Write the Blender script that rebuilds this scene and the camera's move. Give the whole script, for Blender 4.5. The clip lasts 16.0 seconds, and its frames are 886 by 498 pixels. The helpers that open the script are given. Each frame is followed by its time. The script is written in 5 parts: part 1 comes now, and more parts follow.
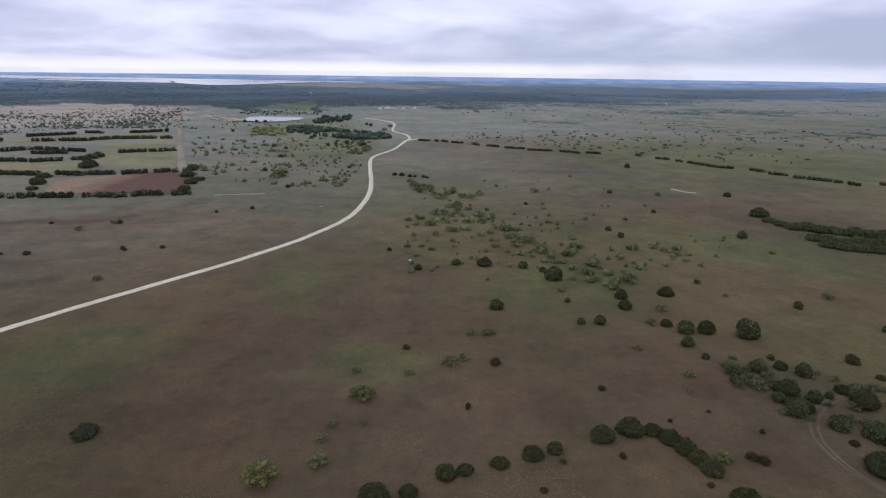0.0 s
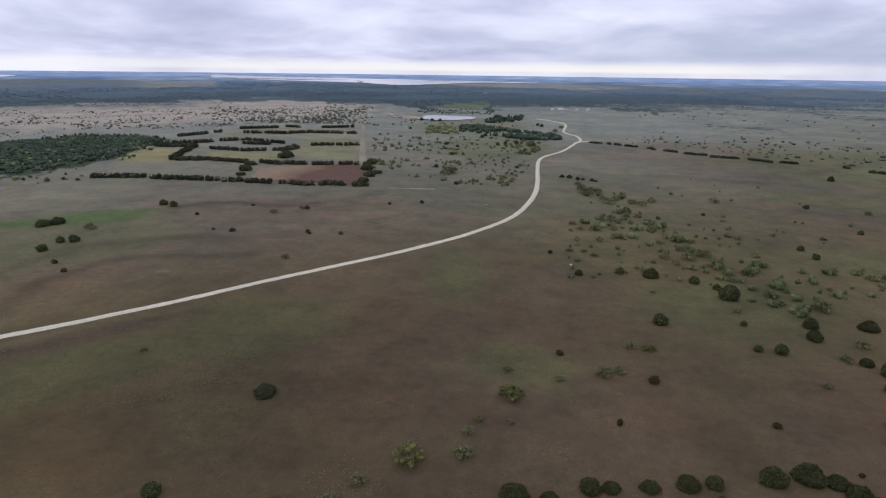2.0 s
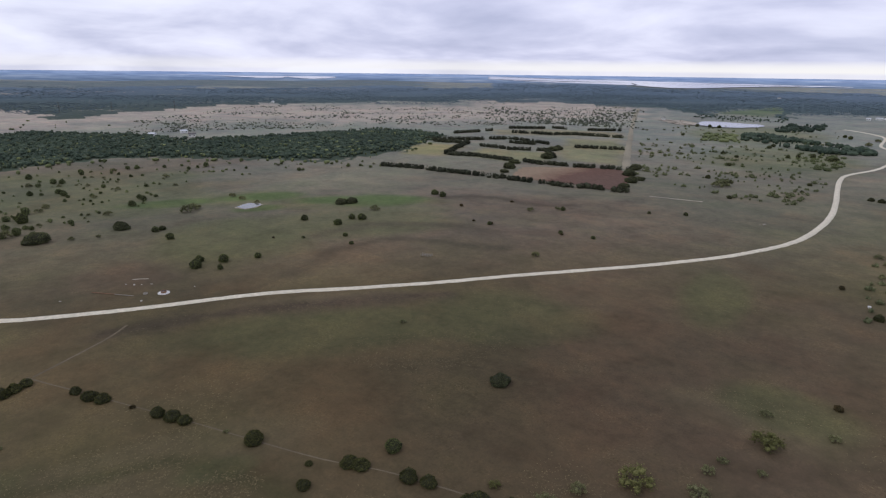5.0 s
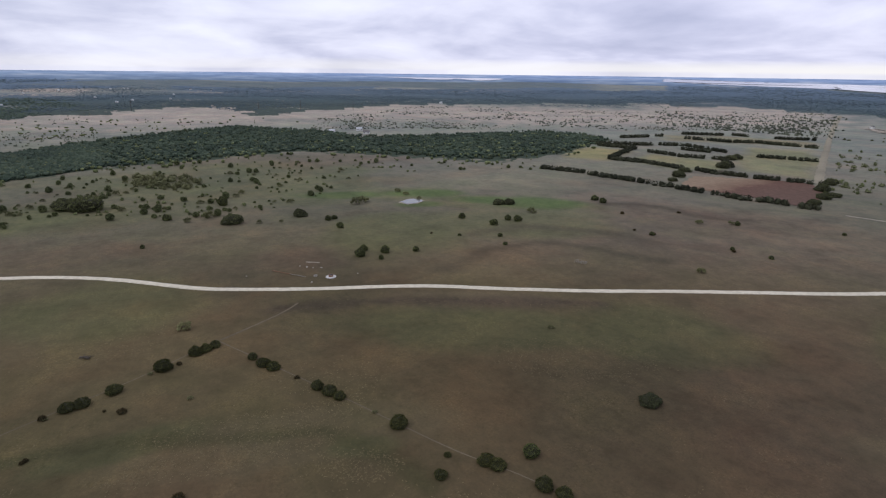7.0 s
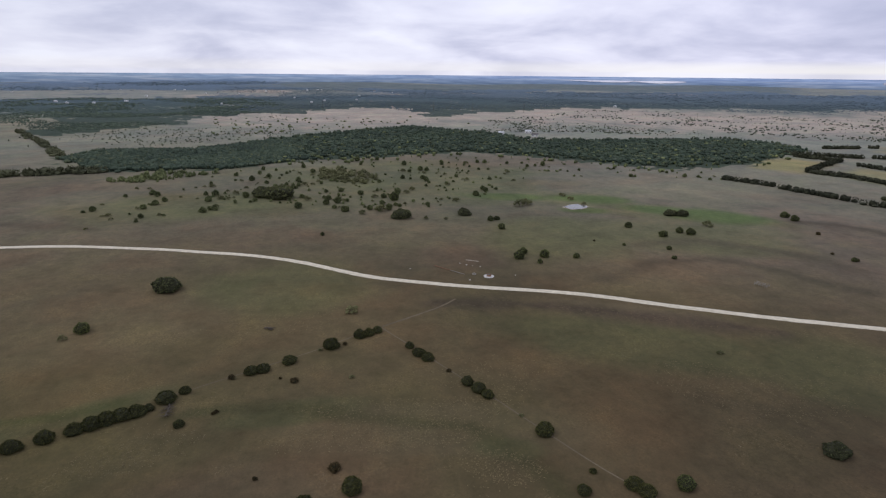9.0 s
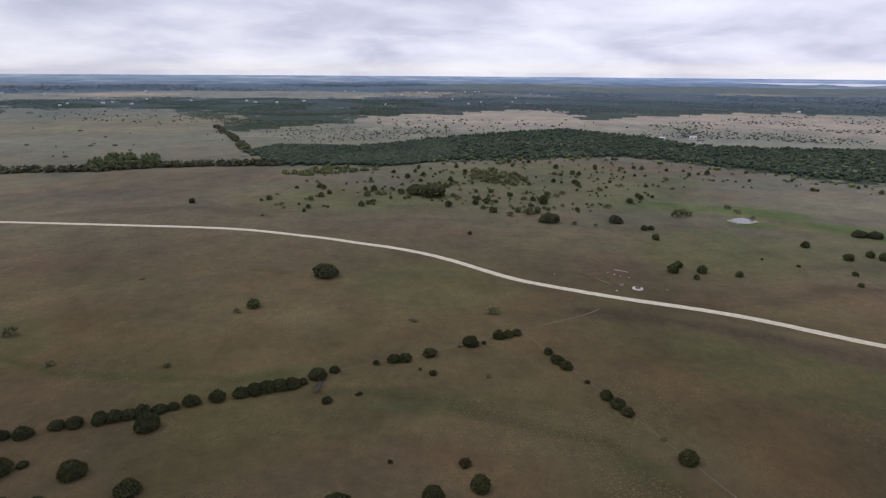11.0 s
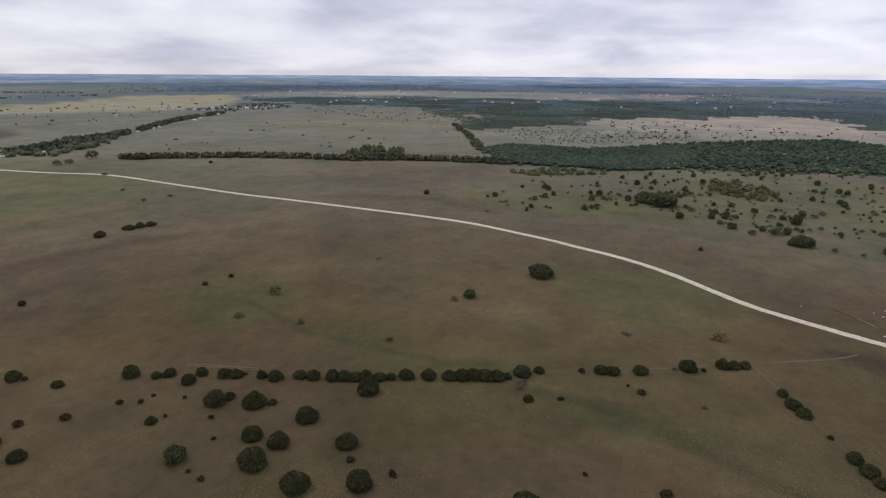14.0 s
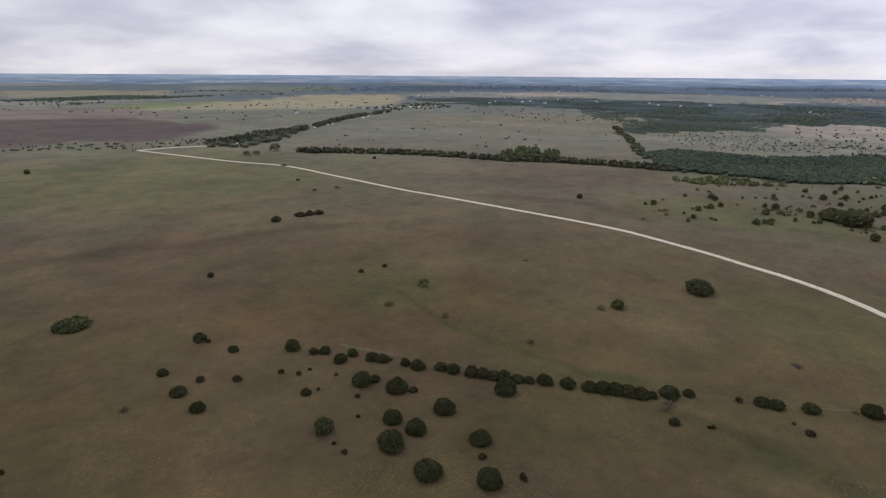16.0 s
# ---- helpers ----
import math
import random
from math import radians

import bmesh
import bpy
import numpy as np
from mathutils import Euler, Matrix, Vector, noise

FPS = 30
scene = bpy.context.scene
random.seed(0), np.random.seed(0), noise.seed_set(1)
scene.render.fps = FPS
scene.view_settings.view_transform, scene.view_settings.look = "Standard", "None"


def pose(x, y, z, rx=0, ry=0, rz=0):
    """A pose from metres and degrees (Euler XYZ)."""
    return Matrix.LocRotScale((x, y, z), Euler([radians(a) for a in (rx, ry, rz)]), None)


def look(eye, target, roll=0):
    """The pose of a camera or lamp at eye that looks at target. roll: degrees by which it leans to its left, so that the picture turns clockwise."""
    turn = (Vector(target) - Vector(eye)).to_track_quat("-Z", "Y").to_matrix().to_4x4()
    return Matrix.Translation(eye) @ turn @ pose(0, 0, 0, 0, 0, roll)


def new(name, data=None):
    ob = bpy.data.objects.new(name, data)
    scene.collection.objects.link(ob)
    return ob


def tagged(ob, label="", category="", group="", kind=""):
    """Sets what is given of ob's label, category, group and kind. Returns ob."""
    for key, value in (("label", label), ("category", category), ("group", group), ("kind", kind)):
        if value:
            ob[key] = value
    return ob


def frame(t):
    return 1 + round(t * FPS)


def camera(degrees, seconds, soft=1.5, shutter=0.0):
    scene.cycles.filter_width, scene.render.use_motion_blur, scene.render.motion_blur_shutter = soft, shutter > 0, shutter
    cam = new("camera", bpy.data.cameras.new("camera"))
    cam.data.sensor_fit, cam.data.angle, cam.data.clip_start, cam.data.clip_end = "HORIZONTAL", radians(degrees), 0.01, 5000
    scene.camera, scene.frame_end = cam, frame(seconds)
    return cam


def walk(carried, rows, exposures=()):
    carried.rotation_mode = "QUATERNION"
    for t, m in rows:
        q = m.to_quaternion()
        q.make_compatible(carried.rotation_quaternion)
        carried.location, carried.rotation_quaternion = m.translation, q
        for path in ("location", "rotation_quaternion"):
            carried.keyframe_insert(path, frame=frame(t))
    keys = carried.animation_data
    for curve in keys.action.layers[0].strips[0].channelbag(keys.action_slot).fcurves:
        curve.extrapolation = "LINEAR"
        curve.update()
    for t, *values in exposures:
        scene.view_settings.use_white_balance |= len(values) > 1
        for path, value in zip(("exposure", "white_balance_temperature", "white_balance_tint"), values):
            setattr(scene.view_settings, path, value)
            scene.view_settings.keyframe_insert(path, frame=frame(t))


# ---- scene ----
# The camera hovers over the prairie and turns slowly to the left.
EYE = 80.0
cam = camera(73.78, 16.0, soft=1.25)
TURNS = [
    (0.0, 0.55, -16.42, 0.72), (0.5, 4.54, -16.46, 0.71), (1.0, 8.80, -16.52, 0.72), (1.5, 12.87, -16.56, 0.75),
    (2.0, 16.73, -16.57, 0.71), (2.5, 20.50, -16.61, 0.75), (3.0, 24.29, -16.62, 0.73), (3.5, 28.59, -16.65, 0.76),
    (4.0, 33.00, -16.67, 0.71), (6.5, 53.72, -16.64, 0.70), (7.0, 57.18, -16.65, 0.66), (7.5, 60.52, -16.65, 0.58),
    (8.0, 64.67, -16.63, 0.55), (8.5, 68.98, -16.60, 0.57), (9.0, 73.25, -16.56, 0.52), (11.5, 91.57, -16.46, 0.44),
    (12.0, 95.48, -16.46, 0.48), (12.5, 99.43, -16.46, 0.44), (13.0, 103.24, -16.46, 0.47), (13.5, 106.55, -16.48, 0.46),
    (14.0, 109.69, -16.48, 0.43), (14.5, 112.95, -16.47, 0.45), (15.0, 116.69, -16.48, 0.44), (15.5, 120.64, -16.47, 0.45),
    (16.0, 124.56, -16.49, 0.43),
]
PITCH_TRIM = -0.12
walk(cam, [(t, pose(0, 0, EYE, 90 + pitch + PITCH_TRIM, 0, yaw) @ pose(0, 0, 0, 0, 0, roll)) for t, yaw, pitch, roll in TURNS],
     [(0.0, 0.07, 6300, 10), (1.2, 0.0, 6330, 10), (4.0, 0.0, 6390, 10), (7.0, 0.03, 6450, 10), (9.0, 0.0, 6530, 10), (16.0, 0.02, 6850, 10)])

# ---- overcast sky and a weak, wide sun ----
def link(tree, a, b):
    tree.links.new(a, b)


def node(tree, kind, **values):
    n = tree.nodes.new(kind)
    for key, value in values.items():
        n.inputs[key.replace("_", " ")].default_value = value
    return n


def math_node(tree, op, a, b=None):
    n = tree.nodes.new("ShaderNodeMath")
    n.operation = op
    for slot, value in zip(n.inputs, (a, b)):
        if value is None:
            continue
        if isinstance(value, (int, float)):
            slot.default_value = value
        else:
            tree.links.new(value, slot)
    return n.outputs[0]


def ramp(tree, factor, stops):
    n = tree.nodes.new("ShaderNodeValToRGB")
    while len(n.color_ramp.elements) < len(stops):
        n.color_ramp.elements.new(0.5)
    for e, (at, col) in zip(n.color_ramp.elements, stops):
        e.position, e.color = at, (*col, 1)
    tree.links.new(factor, n.inputs[0])
    return n.outputs[0]


def mix(tree, factor, a, b, how="MIX"):
    n = tree.nodes.new("ShaderNodeMix")
    n.data_type, n.blend_type = "RGBA", how
    for slot, value in ((n.inputs[0], factor), (n.inputs[6], a), (n.inputs[7], b)):
        if isinstance(value, (int, float)):
            slot.default_value = value
        elif isinstance(value, tuple):
            slot.default_value = (*value, 1)
        else:
            tree.links.new(value, slot)
    return n.outputs[2]


world = bpy.data.worlds.new("overcast")
scene.world = world
world.use_nodes = True
wt = world.node_tree
wt.nodes.clear()
coord = wt.nodes.new("ShaderNodeTexCoord")
parts3 = wt.nodes.new("ShaderNodeSeparateXYZ")
link(wt, coord.outputs["Generated"], parts3.inputs[0])
up = math_node(wt, "MAXIMUM", parts3.outputs[2], 0.0)
depth = math_node(wt, "ADD", up, 0.19)
flat = wt.nodes.new("ShaderNodeCombineXYZ")
link(wt, math_node(wt, "DIVIDE", parts3.outputs[0], depth), flat.inputs[0])
link(wt, math_node(wt, "DIVIDE", parts3.outputs[1], depth), flat.inputs[1])
cloud = node(wt, "ShaderNodeTexNoise", Scale=1.05, Detail=7.0, Roughness=0.52, Distortion=0.25)
link(wt, flat.outputs[0], cloud.inputs["Vector"])
cloud2 = node(wt, "ShaderNodeTexNoise", Scale=0.46, Detail=2.0, Roughness=0.5)
link(wt, flat.outputs[0], cloud2.inputs["Vector"])
both = math_node(wt, "ADD", math_node(wt, "MULTIPLY", cloud.outputs[0], 0.62), math_node(wt, "MULTIPLY", cloud2.outputs[0], 0.38))
deck = ramp(wt, both, [(0.37, (0.45, 0.46, 0.575)), (0.45, (0.57, 0.57, 0.68)), (0.52, (0.71, 0.70, 0.79)), (0.61, (0.835, 0.825, 0.885))])
# bluer to the north, greyer to the south-west
side = math_node(wt, "ADD", math_node(wt, "MULTIPLY", parts3.outputs[1], 0.5), 0.5)
deck = mix(wt, 1.0, deck, ramp(wt, side, [(0.1, (0.97, 1.015, 1.08)), (0.9, (0.96, 0.985, 1.10))]), "MULTIPLY")
thin = math_node(wt, "ADD", math_node(wt, "MULTIPLY", math_node(wt, "SUBTRACT", parts3.outputs[1], parts3.outputs[0]), 0.25), 0.5)
deck = mix(wt, 1.0, deck, ramp(wt, thin, [(0.3, (0.90, 0.90, 0.90)), (0.55, (0.98, 0.98, 0.98)), (0.85, (1.09, 1.09, 1.08))]), "MULTIPLY")
# a low, blue-grey cloud bank to the north-east
east = ramp(wt, math_node(wt, "ADD", math_node(wt, "MULTIPLY", parts3.outputs[0], 0.5), 0.5), [(0.36, (0, 0, 0)), (0.58, (1, 1, 1))])
bank = ramp(wt, math_node(wt, "ADD", up, math_node(wt, "MULTIPLY", math_node(wt, "SUBTRACT", cloud.outputs[0], 0.5), 0.05)), [(0.012, (0, 0, 0)), (0.026, (1, 1, 1)), (0.05, (0.75, 0.75, 0.75)), (0.085, (0, 0, 0))])
deck = mix(wt, math_node(wt, "MULTIPLY", math_node(wt, "MULTIPLY", bank, east), 0.72), deck, (0.40, 0.455, 0.60))
# a clear, bright slot under the cloud deck, brightest to the north
north = ramp(wt, side, [(0.2, (0.25, 0.25, 0.25)), (0.75, (0.55, 0.55, 0.55)), (1.0, (1, 1, 1))])
slot = ramp(wt, up, [(0.0, (0.5, 0.5, 0.5)), (0.003, (1, 1, 1)), (0.010, (0.9, 0.9, 0.9)), (0.020, (0.0, 0.0, 0.0))])
clear = ramp(wt, math_node(wt, "ADD", math_node(wt, "MULTIPLY", parts3.outputs[0], 0.5), 0.5), [(0.55, (1, 1, 1)), (0.70, (0.1, 0.1, 0.1))])
low = mix(wt, math_node(wt, "MULTIPLY", math_node(wt, "MULTIPLY", slot, clear), north), deck, (0.93, 0.91, 0.90))
sky = wt.nodes.new("ShaderNodeTexSky")
sky.sky_type, sky.sun_disc, sky.sun_elevation, sky.sun_rotation = "NISHITA", False, radians(48), radians(200)
blend = mix(wt, 0.05, low, mix(wt, 1.0, sky.outputs[0], (0.12, 0.12, 0.12), "MULTIPLY"))
back = node(wt, "ShaderNodeBackground", Strength=1.05)
link(wt, blend, back.inputs[0])
wout = wt.nodes.new("ShaderNodeOutputWorld")
link(wt, back.outputs[0], wout.inputs[0])

sun = new("sun", bpy.data.lights.new("sun", "SUN"))
sun.data.energy, sun.data.angle, sun.data.color = 0.55, radians(25), (1.0, 0.97, 0.93)
sun.matrix_world = look((0, 0, 300), (90, 240, 0))

# ---- materials ----
def material(name, rough=0.9, spec=0.2):
    m = bpy.data.materials.new(name)
    m.use_nodes = True
    t = m.node_tree
    bsdf = t.nodes["Principled BSDF"]
    bsdf.inputs["Roughness"].default_value = rough
    bsdf.inputs["Specular IOR Level"].default_value = spec
    return m, t, bsdf


def noise_at(t, scale, detail=4.0, rough=0.6, vector=None):
    n = node(t, "ShaderNodeTexNoise", Scale=scale, Detail=detail, Roughness=rough)
    if vector is None:
        vector = t.nodes.new("ShaderNodeNewGeometry").outputs["Position"]
    link(t, vector, n.inputs["Vector"])
    return n.outputs[0]


def bump(t, bsdf, height, strength, distance):
    b = node(t, "ShaderNodeBump", Strength=strength, Distance=distance)
    link(t, height, b.inputs["Height"])
    link(t, b.outputs[0], bsdf.inputs["Normal"])


def ground_material():
    """Dry grass over the near land; woods and clearings, by the cover kept beside the tint, over the far land."""
    m, t, bsdf = material("prairie", 0.95, 0.04)
    tint = t.nodes.new("ShaderNodeVertexColor")
    tint.layer_name = "tint"
    place = t.nodes.new("ShaderNodeNewGeometry").outputs["Position"]
    broad = noise_at(t, 0.012, 4, 0.55, place)
    middle = noise_at(t, 0.06, 6, 0.66, place)
    clumpy = noise_at(t, 0.32, 5, 0.68, place)
    fine = noise_at(t, 1.5, 4, 0.75, place)
    tuft = noise_at(t, 1.9, 2, 0.6, place)
    hue = noise_at(t, 0.021, 4, 0.6, place)
    c = mix(t, 1.0, tint.outputs[0], ramp(t, broad, [(0.32, (0.83, 0.85, 0.87)), (0.68, (1.2, 1.16, 1.1))]), "MULTIPLY")
    c = mix(t, 1.0, c, ramp(t, hue, [(0.34, (0.965, 1.01, 0.95)), (0.5, (1.0, 1.0, 1.0)), (0.66, (1.07, 0.975, 0.96))]), "MULTIPLY")
    c = mix(t, 1.0, c, ramp(t, middle, [(0.3, (0.78, 0.79, 0.78)), (0.5, (1.0, 1.0, 1.0)), (0.72, (1.2, 1.16, 1.09))]), "MULTIPLY")
    c = mix(t, 1.0, c, ramp(t, clumpy, [(0.32, (0.88, 0.89, 0.87)), (0.5, (1.0, 1.0, 1.0)), (0.70, (1.13, 1.11, 1.08))]), "MULTIPLY")
    rough_sward = ramp(t, middle, [(0.40, (0.25, 0.25, 0.25)), (0.62, (1, 1, 1))])
    c = mix(t, rough_sward, c, mix(t, 1.0, c, ramp(t, fine, [(0.28, (0.72, 0.73, 0.70)), (0.5, (1.0, 1.0, 1.0)), (0.75, (1.30, 1.27, 1.18))]), "MULTIPLY"))
    specks = math_node(t, "MULTIPLY", ramp(t, tuft, [(0.60, (0, 0, 0)), (0.72, (1, 1, 1))]), ramp(t, middle, [(0.50, (0, 0, 0)), (0.64, (0.5, 0.5, 0.5))]))
    c = mix(t, specks, c, (0.25, 0.205, 0.13))
    # woods with clearings and single trees
    cover = tint.outputs[1]
    clearing, single = noise_at(t, 0.0052, 5, 0.6, place), noise_at(t, 0.055, 3, 0.6, place)
    lively = math_node(t, "MINIMUM", math_node(t, "MULTIPLY", cover, 4.0), 1.0)
    loose = math_node(t, "ADD", math_node(t, "MULTIPLY", math_node(t, "SUBTRACT", clearing, 0.5), 1.7), math_node(t, "MULTIPLY", math_node(t, "SUBTRACT", single, 0.5), 1.5))
    thick = math_node(t, "ADD", cover, math_node(t, "MULTIPLY", lively, loose))
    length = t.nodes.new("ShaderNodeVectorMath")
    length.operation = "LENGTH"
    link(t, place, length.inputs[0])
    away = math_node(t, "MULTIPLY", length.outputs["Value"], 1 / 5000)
    # tree colour turns bluer and paler with distance, painting haze over the far woods
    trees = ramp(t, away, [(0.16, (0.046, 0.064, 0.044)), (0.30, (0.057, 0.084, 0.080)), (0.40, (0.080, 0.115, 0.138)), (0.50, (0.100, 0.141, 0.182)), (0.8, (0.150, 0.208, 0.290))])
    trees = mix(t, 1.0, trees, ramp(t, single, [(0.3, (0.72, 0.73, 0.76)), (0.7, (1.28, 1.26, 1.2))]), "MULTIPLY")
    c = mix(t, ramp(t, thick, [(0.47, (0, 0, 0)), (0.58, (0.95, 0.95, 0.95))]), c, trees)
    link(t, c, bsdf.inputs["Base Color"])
    bump(t, bsdf, math_node(t, "ADD", fine, math_node(t, "ADD", middle, clumpy)), 0.45, 0.5)
    return m


def earth_material(name, low, high, scale=0.5, rough=0.95, broad=0.2):
    m, t, bsdf = material(name, rough, 0.15)
    a, b = noise_at(t, scale, 5, 0.65), noise_at(t, scale * 0.07, 3, 0.5)
    c = ramp(t, a, [(0.3, low), (0.7, high)])
    c = mix(t, 1.0, c, ramp(t, b, [(0.3, (1 - broad,) * 3), (0.7, (1 + broad * 0.9, 1 + broad * 0.8, 1 + broad * 0.7))]), "MULTIPLY")
    link(t, c, bsdf.inputs["Base Color"])
    bump(t, bsdf, a, 0.5, 0.15)
    return m


def ploughed_material(start, end):
    """Red-brown tilled soil, drier and paler towards one end."""
    m, t, bsdf = material("ploughed_soil", 0.95, 0.05)
    a, b = noise_at(t, 0.03, 5, 0.65), noise_at(t, 0.4, 4, 0.6)
    d = (end[0] - start[0], end[1] - start[1])
    n = d[0] ** 2 + d[1] ** 2
    dot = t.nodes.new("ShaderNodeVectorMath")
    dot.operation = "DOT_PRODUCT"
    link(t, t.nodes.new("ShaderNodeNewGeometry").outputs["Position"], dot.inputs[0])
    dot.inputs[1].default_value = (d[0] / n, d[1] / n, 0)
    along = math_node(t, "SUBTRACT", dot.outputs["Value"], (start[0] * d[0] + start[1] * d[1]) / n)
    along = math_node(t, "ADD", along, math_node(t, "MULTIPLY", a, 0.5))
    c = ramp(t, along, [(0.28, (0.27, 0.20, 0.135)), (0.5, (0.205, 0.135, 0.092)), (0.62, (0.142, 0.084, 0.062)), (0.95, (0.135, 0.086, 0.065))])
    c = mix(t, 1.0, c, ramp(t, b, [(0.3, (0.82, 0.82, 0.82)), (0.7, (1.16, 1.15, 1.14))]), "MULTIPLY")
    link(t, c, bsdf.inputs["Base Color"])
    return m


def leaf_material(name, dark, light, rough=0.75):
    """Foliage: each leaf clump and each tree takes its own shade."""
    m, t, bsdf = material(name, rough, 0.04)
    g = t.nodes.new("ShaderNodeNewGeometry")
    info = t.nodes.new("ShaderNodeObjectInfo")
    c = ramp(t, g.outputs["Random Per Island"], [(0.0, dark), (1.0, light)])
    c = mix(t, 1.0, c, ramp(t, info.outputs["Random"], [(0.0, (0.80, 0.80, 0.78)), (1.0, (1.18, 1.16, 1.1))]), "MULTIPLY")
    n = noise_at(t, 4.2, 5, 0.8)
    c = mix(t, 1.0, c, ramp(t, n, [(0.36, (0.62, 0.62, 0.61)), (0.64, (1.36, 1.35, 1.30))]), "MULTIPLY")
    stand = noise_at(t, 0.012, 3, 0.55)
    c = mix(t, 1.0, c, ramp(t, stand, [(0.34, (0.80, 0.82, 0.82)), (0.66, (1.2, 1.18, 1.08))]), "MULTIPLY")
    link(t, c, bsdf.inputs["Base Color"])
    return m


def plain(name, col, rough=0.6, metal=0.0, scale=3.0):
    m, t, bsdf = material(name, rough, 0.3)
    n = noise_at(t, scale, 4, 0.6)
    c = mix(t, 1.0, col, ramp(t, n, [(0.3, (0.8, 0.8, 0.8)), (0.7, (1.15, 1.15, 1.15))]), "MULTIPLY")
    link(t, c, bsdf.inputs["Base Color"])
    bsdf.inputs["Metallic"].default_value = metal
    return m


def water_material():
    m, t, bsdf = material("water", 0.12, 0.5)
    bsdf.inputs["Base Color"].default_value = (0.06, 0.065, 0.06, 1)
    bump(t, bsdf, noise_at(t, 0.8, 3, 0.5), 0.15, 0.05)
    return m


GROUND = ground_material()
GRAVEL = earth_material("limestone_gravel", (0.52, 0.465, 0.35), (0.75, 0.69, 0.54), 0.6, broad=0.05)
DIRT = earth_material("worn_track", (0.112, 0.085, 0.060), (0.142, 0.109, 0.078), 0.7)
TRAIL = earth_material("dry_trail", (0.118, 0.095, 0.062), (0.150, 0.122, 0.080), 0.7)
PALE_DIRT = earth_material("pale_earth", (0.30, 0.26, 0.20), (0.44, 0.39, 0.31), 0.4)
CEDAR = leaf_material("juniper_foliage", (0.037, 0.041, 0.0175), (0.0924, 0.0945, 0.0388))
OAK = leaf_material("oak_foliage", (0.0583, 0.0689, 0.0299), (0.15, 0.172, 0.0703))
SCRUB_OAK = leaf_material("scrub_oak_foliage", (0.0813, 0.0975, 0.0489), (0.175, 0.198, 0.101))
MESQUITE = leaf_material("mesquite_foliage", (0.102, 0.106, 0.056), (0.176, 0.179, 0.100))
YELLOW = leaf_material("yellowing_foliage", (0.095, 0.098, 0.042), (0.170, 0.168, 0.072))
DRY = leaf_material("dry_foliage", (0.0486, 0.0382, 0.0214), (0.108, 0.0829, 0.045))
FIELD_HEDGE = leaf_material("hedge_foliage", (0.034, 0.037, 0.027), (0.062, 0.066, 0.046))
WOODS = leaf_material("woodland_canopy", (0.0307, 0.0457, 0.036), (0.0676, 0.0914, 0.0697))
WOODS_LIGHT = leaf_material("light_canopy", (0.046, 0.060, 0.042), (0.088, 0.105, 0.070))
# distance haze put into the next three foliage colours, paler or bluer than near
HAZED_WOODS = leaf_material("hazed_distant_woodland", (0.074, 0.108, 0.142), (0.122, 0.166, 0.206))
HAZED_GREEN = leaf_material("hazed_green_woodland", (0.050, 0.074, 0.060), (0.105, 0.136, 0.108))
HAZED_SCRUB = leaf_material("hazed_scrub", (0.090, 0.103, 0.084), (0.155, 0.168, 0.135))
GREY_OAK = leaf_material("grey_oak_foliage", (0.0759, 0.0851, 0.044), (0.12, 0.13, 0.0682))
EDGE_GREEN = leaf_material("light_woodland", (0.080, 0.098, 0.050), (0.145, 0.164, 0.088))
CREEK = leaf_material("creek_scrub", (0.062, 0.068, 0.044), (0.118, 0.124, 0.080))
ROADSIDE = leaf_material("roadside_trees", (0.066, 0.078, 0.054), (0.122, 0.136, 0.092))
GREY_SCRUB = leaf_material("grey_green_scrub", (0.105, 0.118, 0.066), (0.170, 0.182, 0.105))
BROWN_CEDAR = leaf_material("brown_juniper_foliage", (0.064, 0.0528, 0.0288), (0.1024, 0.0848, 0.048))
COTTONWOOD = leaf_material("cottonwood_foliage", (0.092, 0.116, 0.058), (0.165, 0.192, 0.098))
PALE_PIPE = plain("pale_painted_pipe", (0.27, 0.25, 0.21), 0.6)
# crown cores: twigs in a dark colour that stands in for inner shade
SHADED_TWIGS = plain("shaded_inner_twigs", (0.027, 0.028, 0.0125), 0.95)
BARK = plain("bark", (0.10, 0.08, 0.065), 0.9)
DEADWOOD = plain("weathered_wood", (0.10, 0.084, 0.066), 0.9)
RUST = plain("rusty_steel", (0.22, 0.12, 0.07), 0.8)
SLAB = plain("pale_slab", (0.36, 0.33, 0.275), 0.9)
CONCRETE = plain("pale_concrete", (0.62, 0.60, 0.56), 0.85, 0.0, 1.2)
WHITE_WALL = plain("white_siding", (0.72, 0.71, 0.68), 0.7)
ROOF_PALE = plain("pale_metal_roof", (0.60, 0.61, 0.62), 0.5, 0.2)
ROOF_DARK = plain("dark_shingles", (0.12, 0.11, 0.11), 0.85)
GLASS_DARK = plain("dark_window_glass", (0.03, 0.035, 0.04), 0.1)
CAR_PAINT = plain("dark_car_paint", (0.05, 0.035, 0.03), 0.3)
RUBBER = plain("tyre_rubber", (0.02, 0.02, 0.02), 0.9)
WATER = water_material()
LAKE_WATER, lake_tree, lake_bsdf = material("lake_water", 0.06, 0.5)
lake_bsdf.inputs["Base Color"].default_value = (0.10, 0.115, 0.13, 1)
bump(lake_tree, lake_bsdf, noise_at(lake_tree, 0.02, 3, 0.5), 0.03, 0.05)

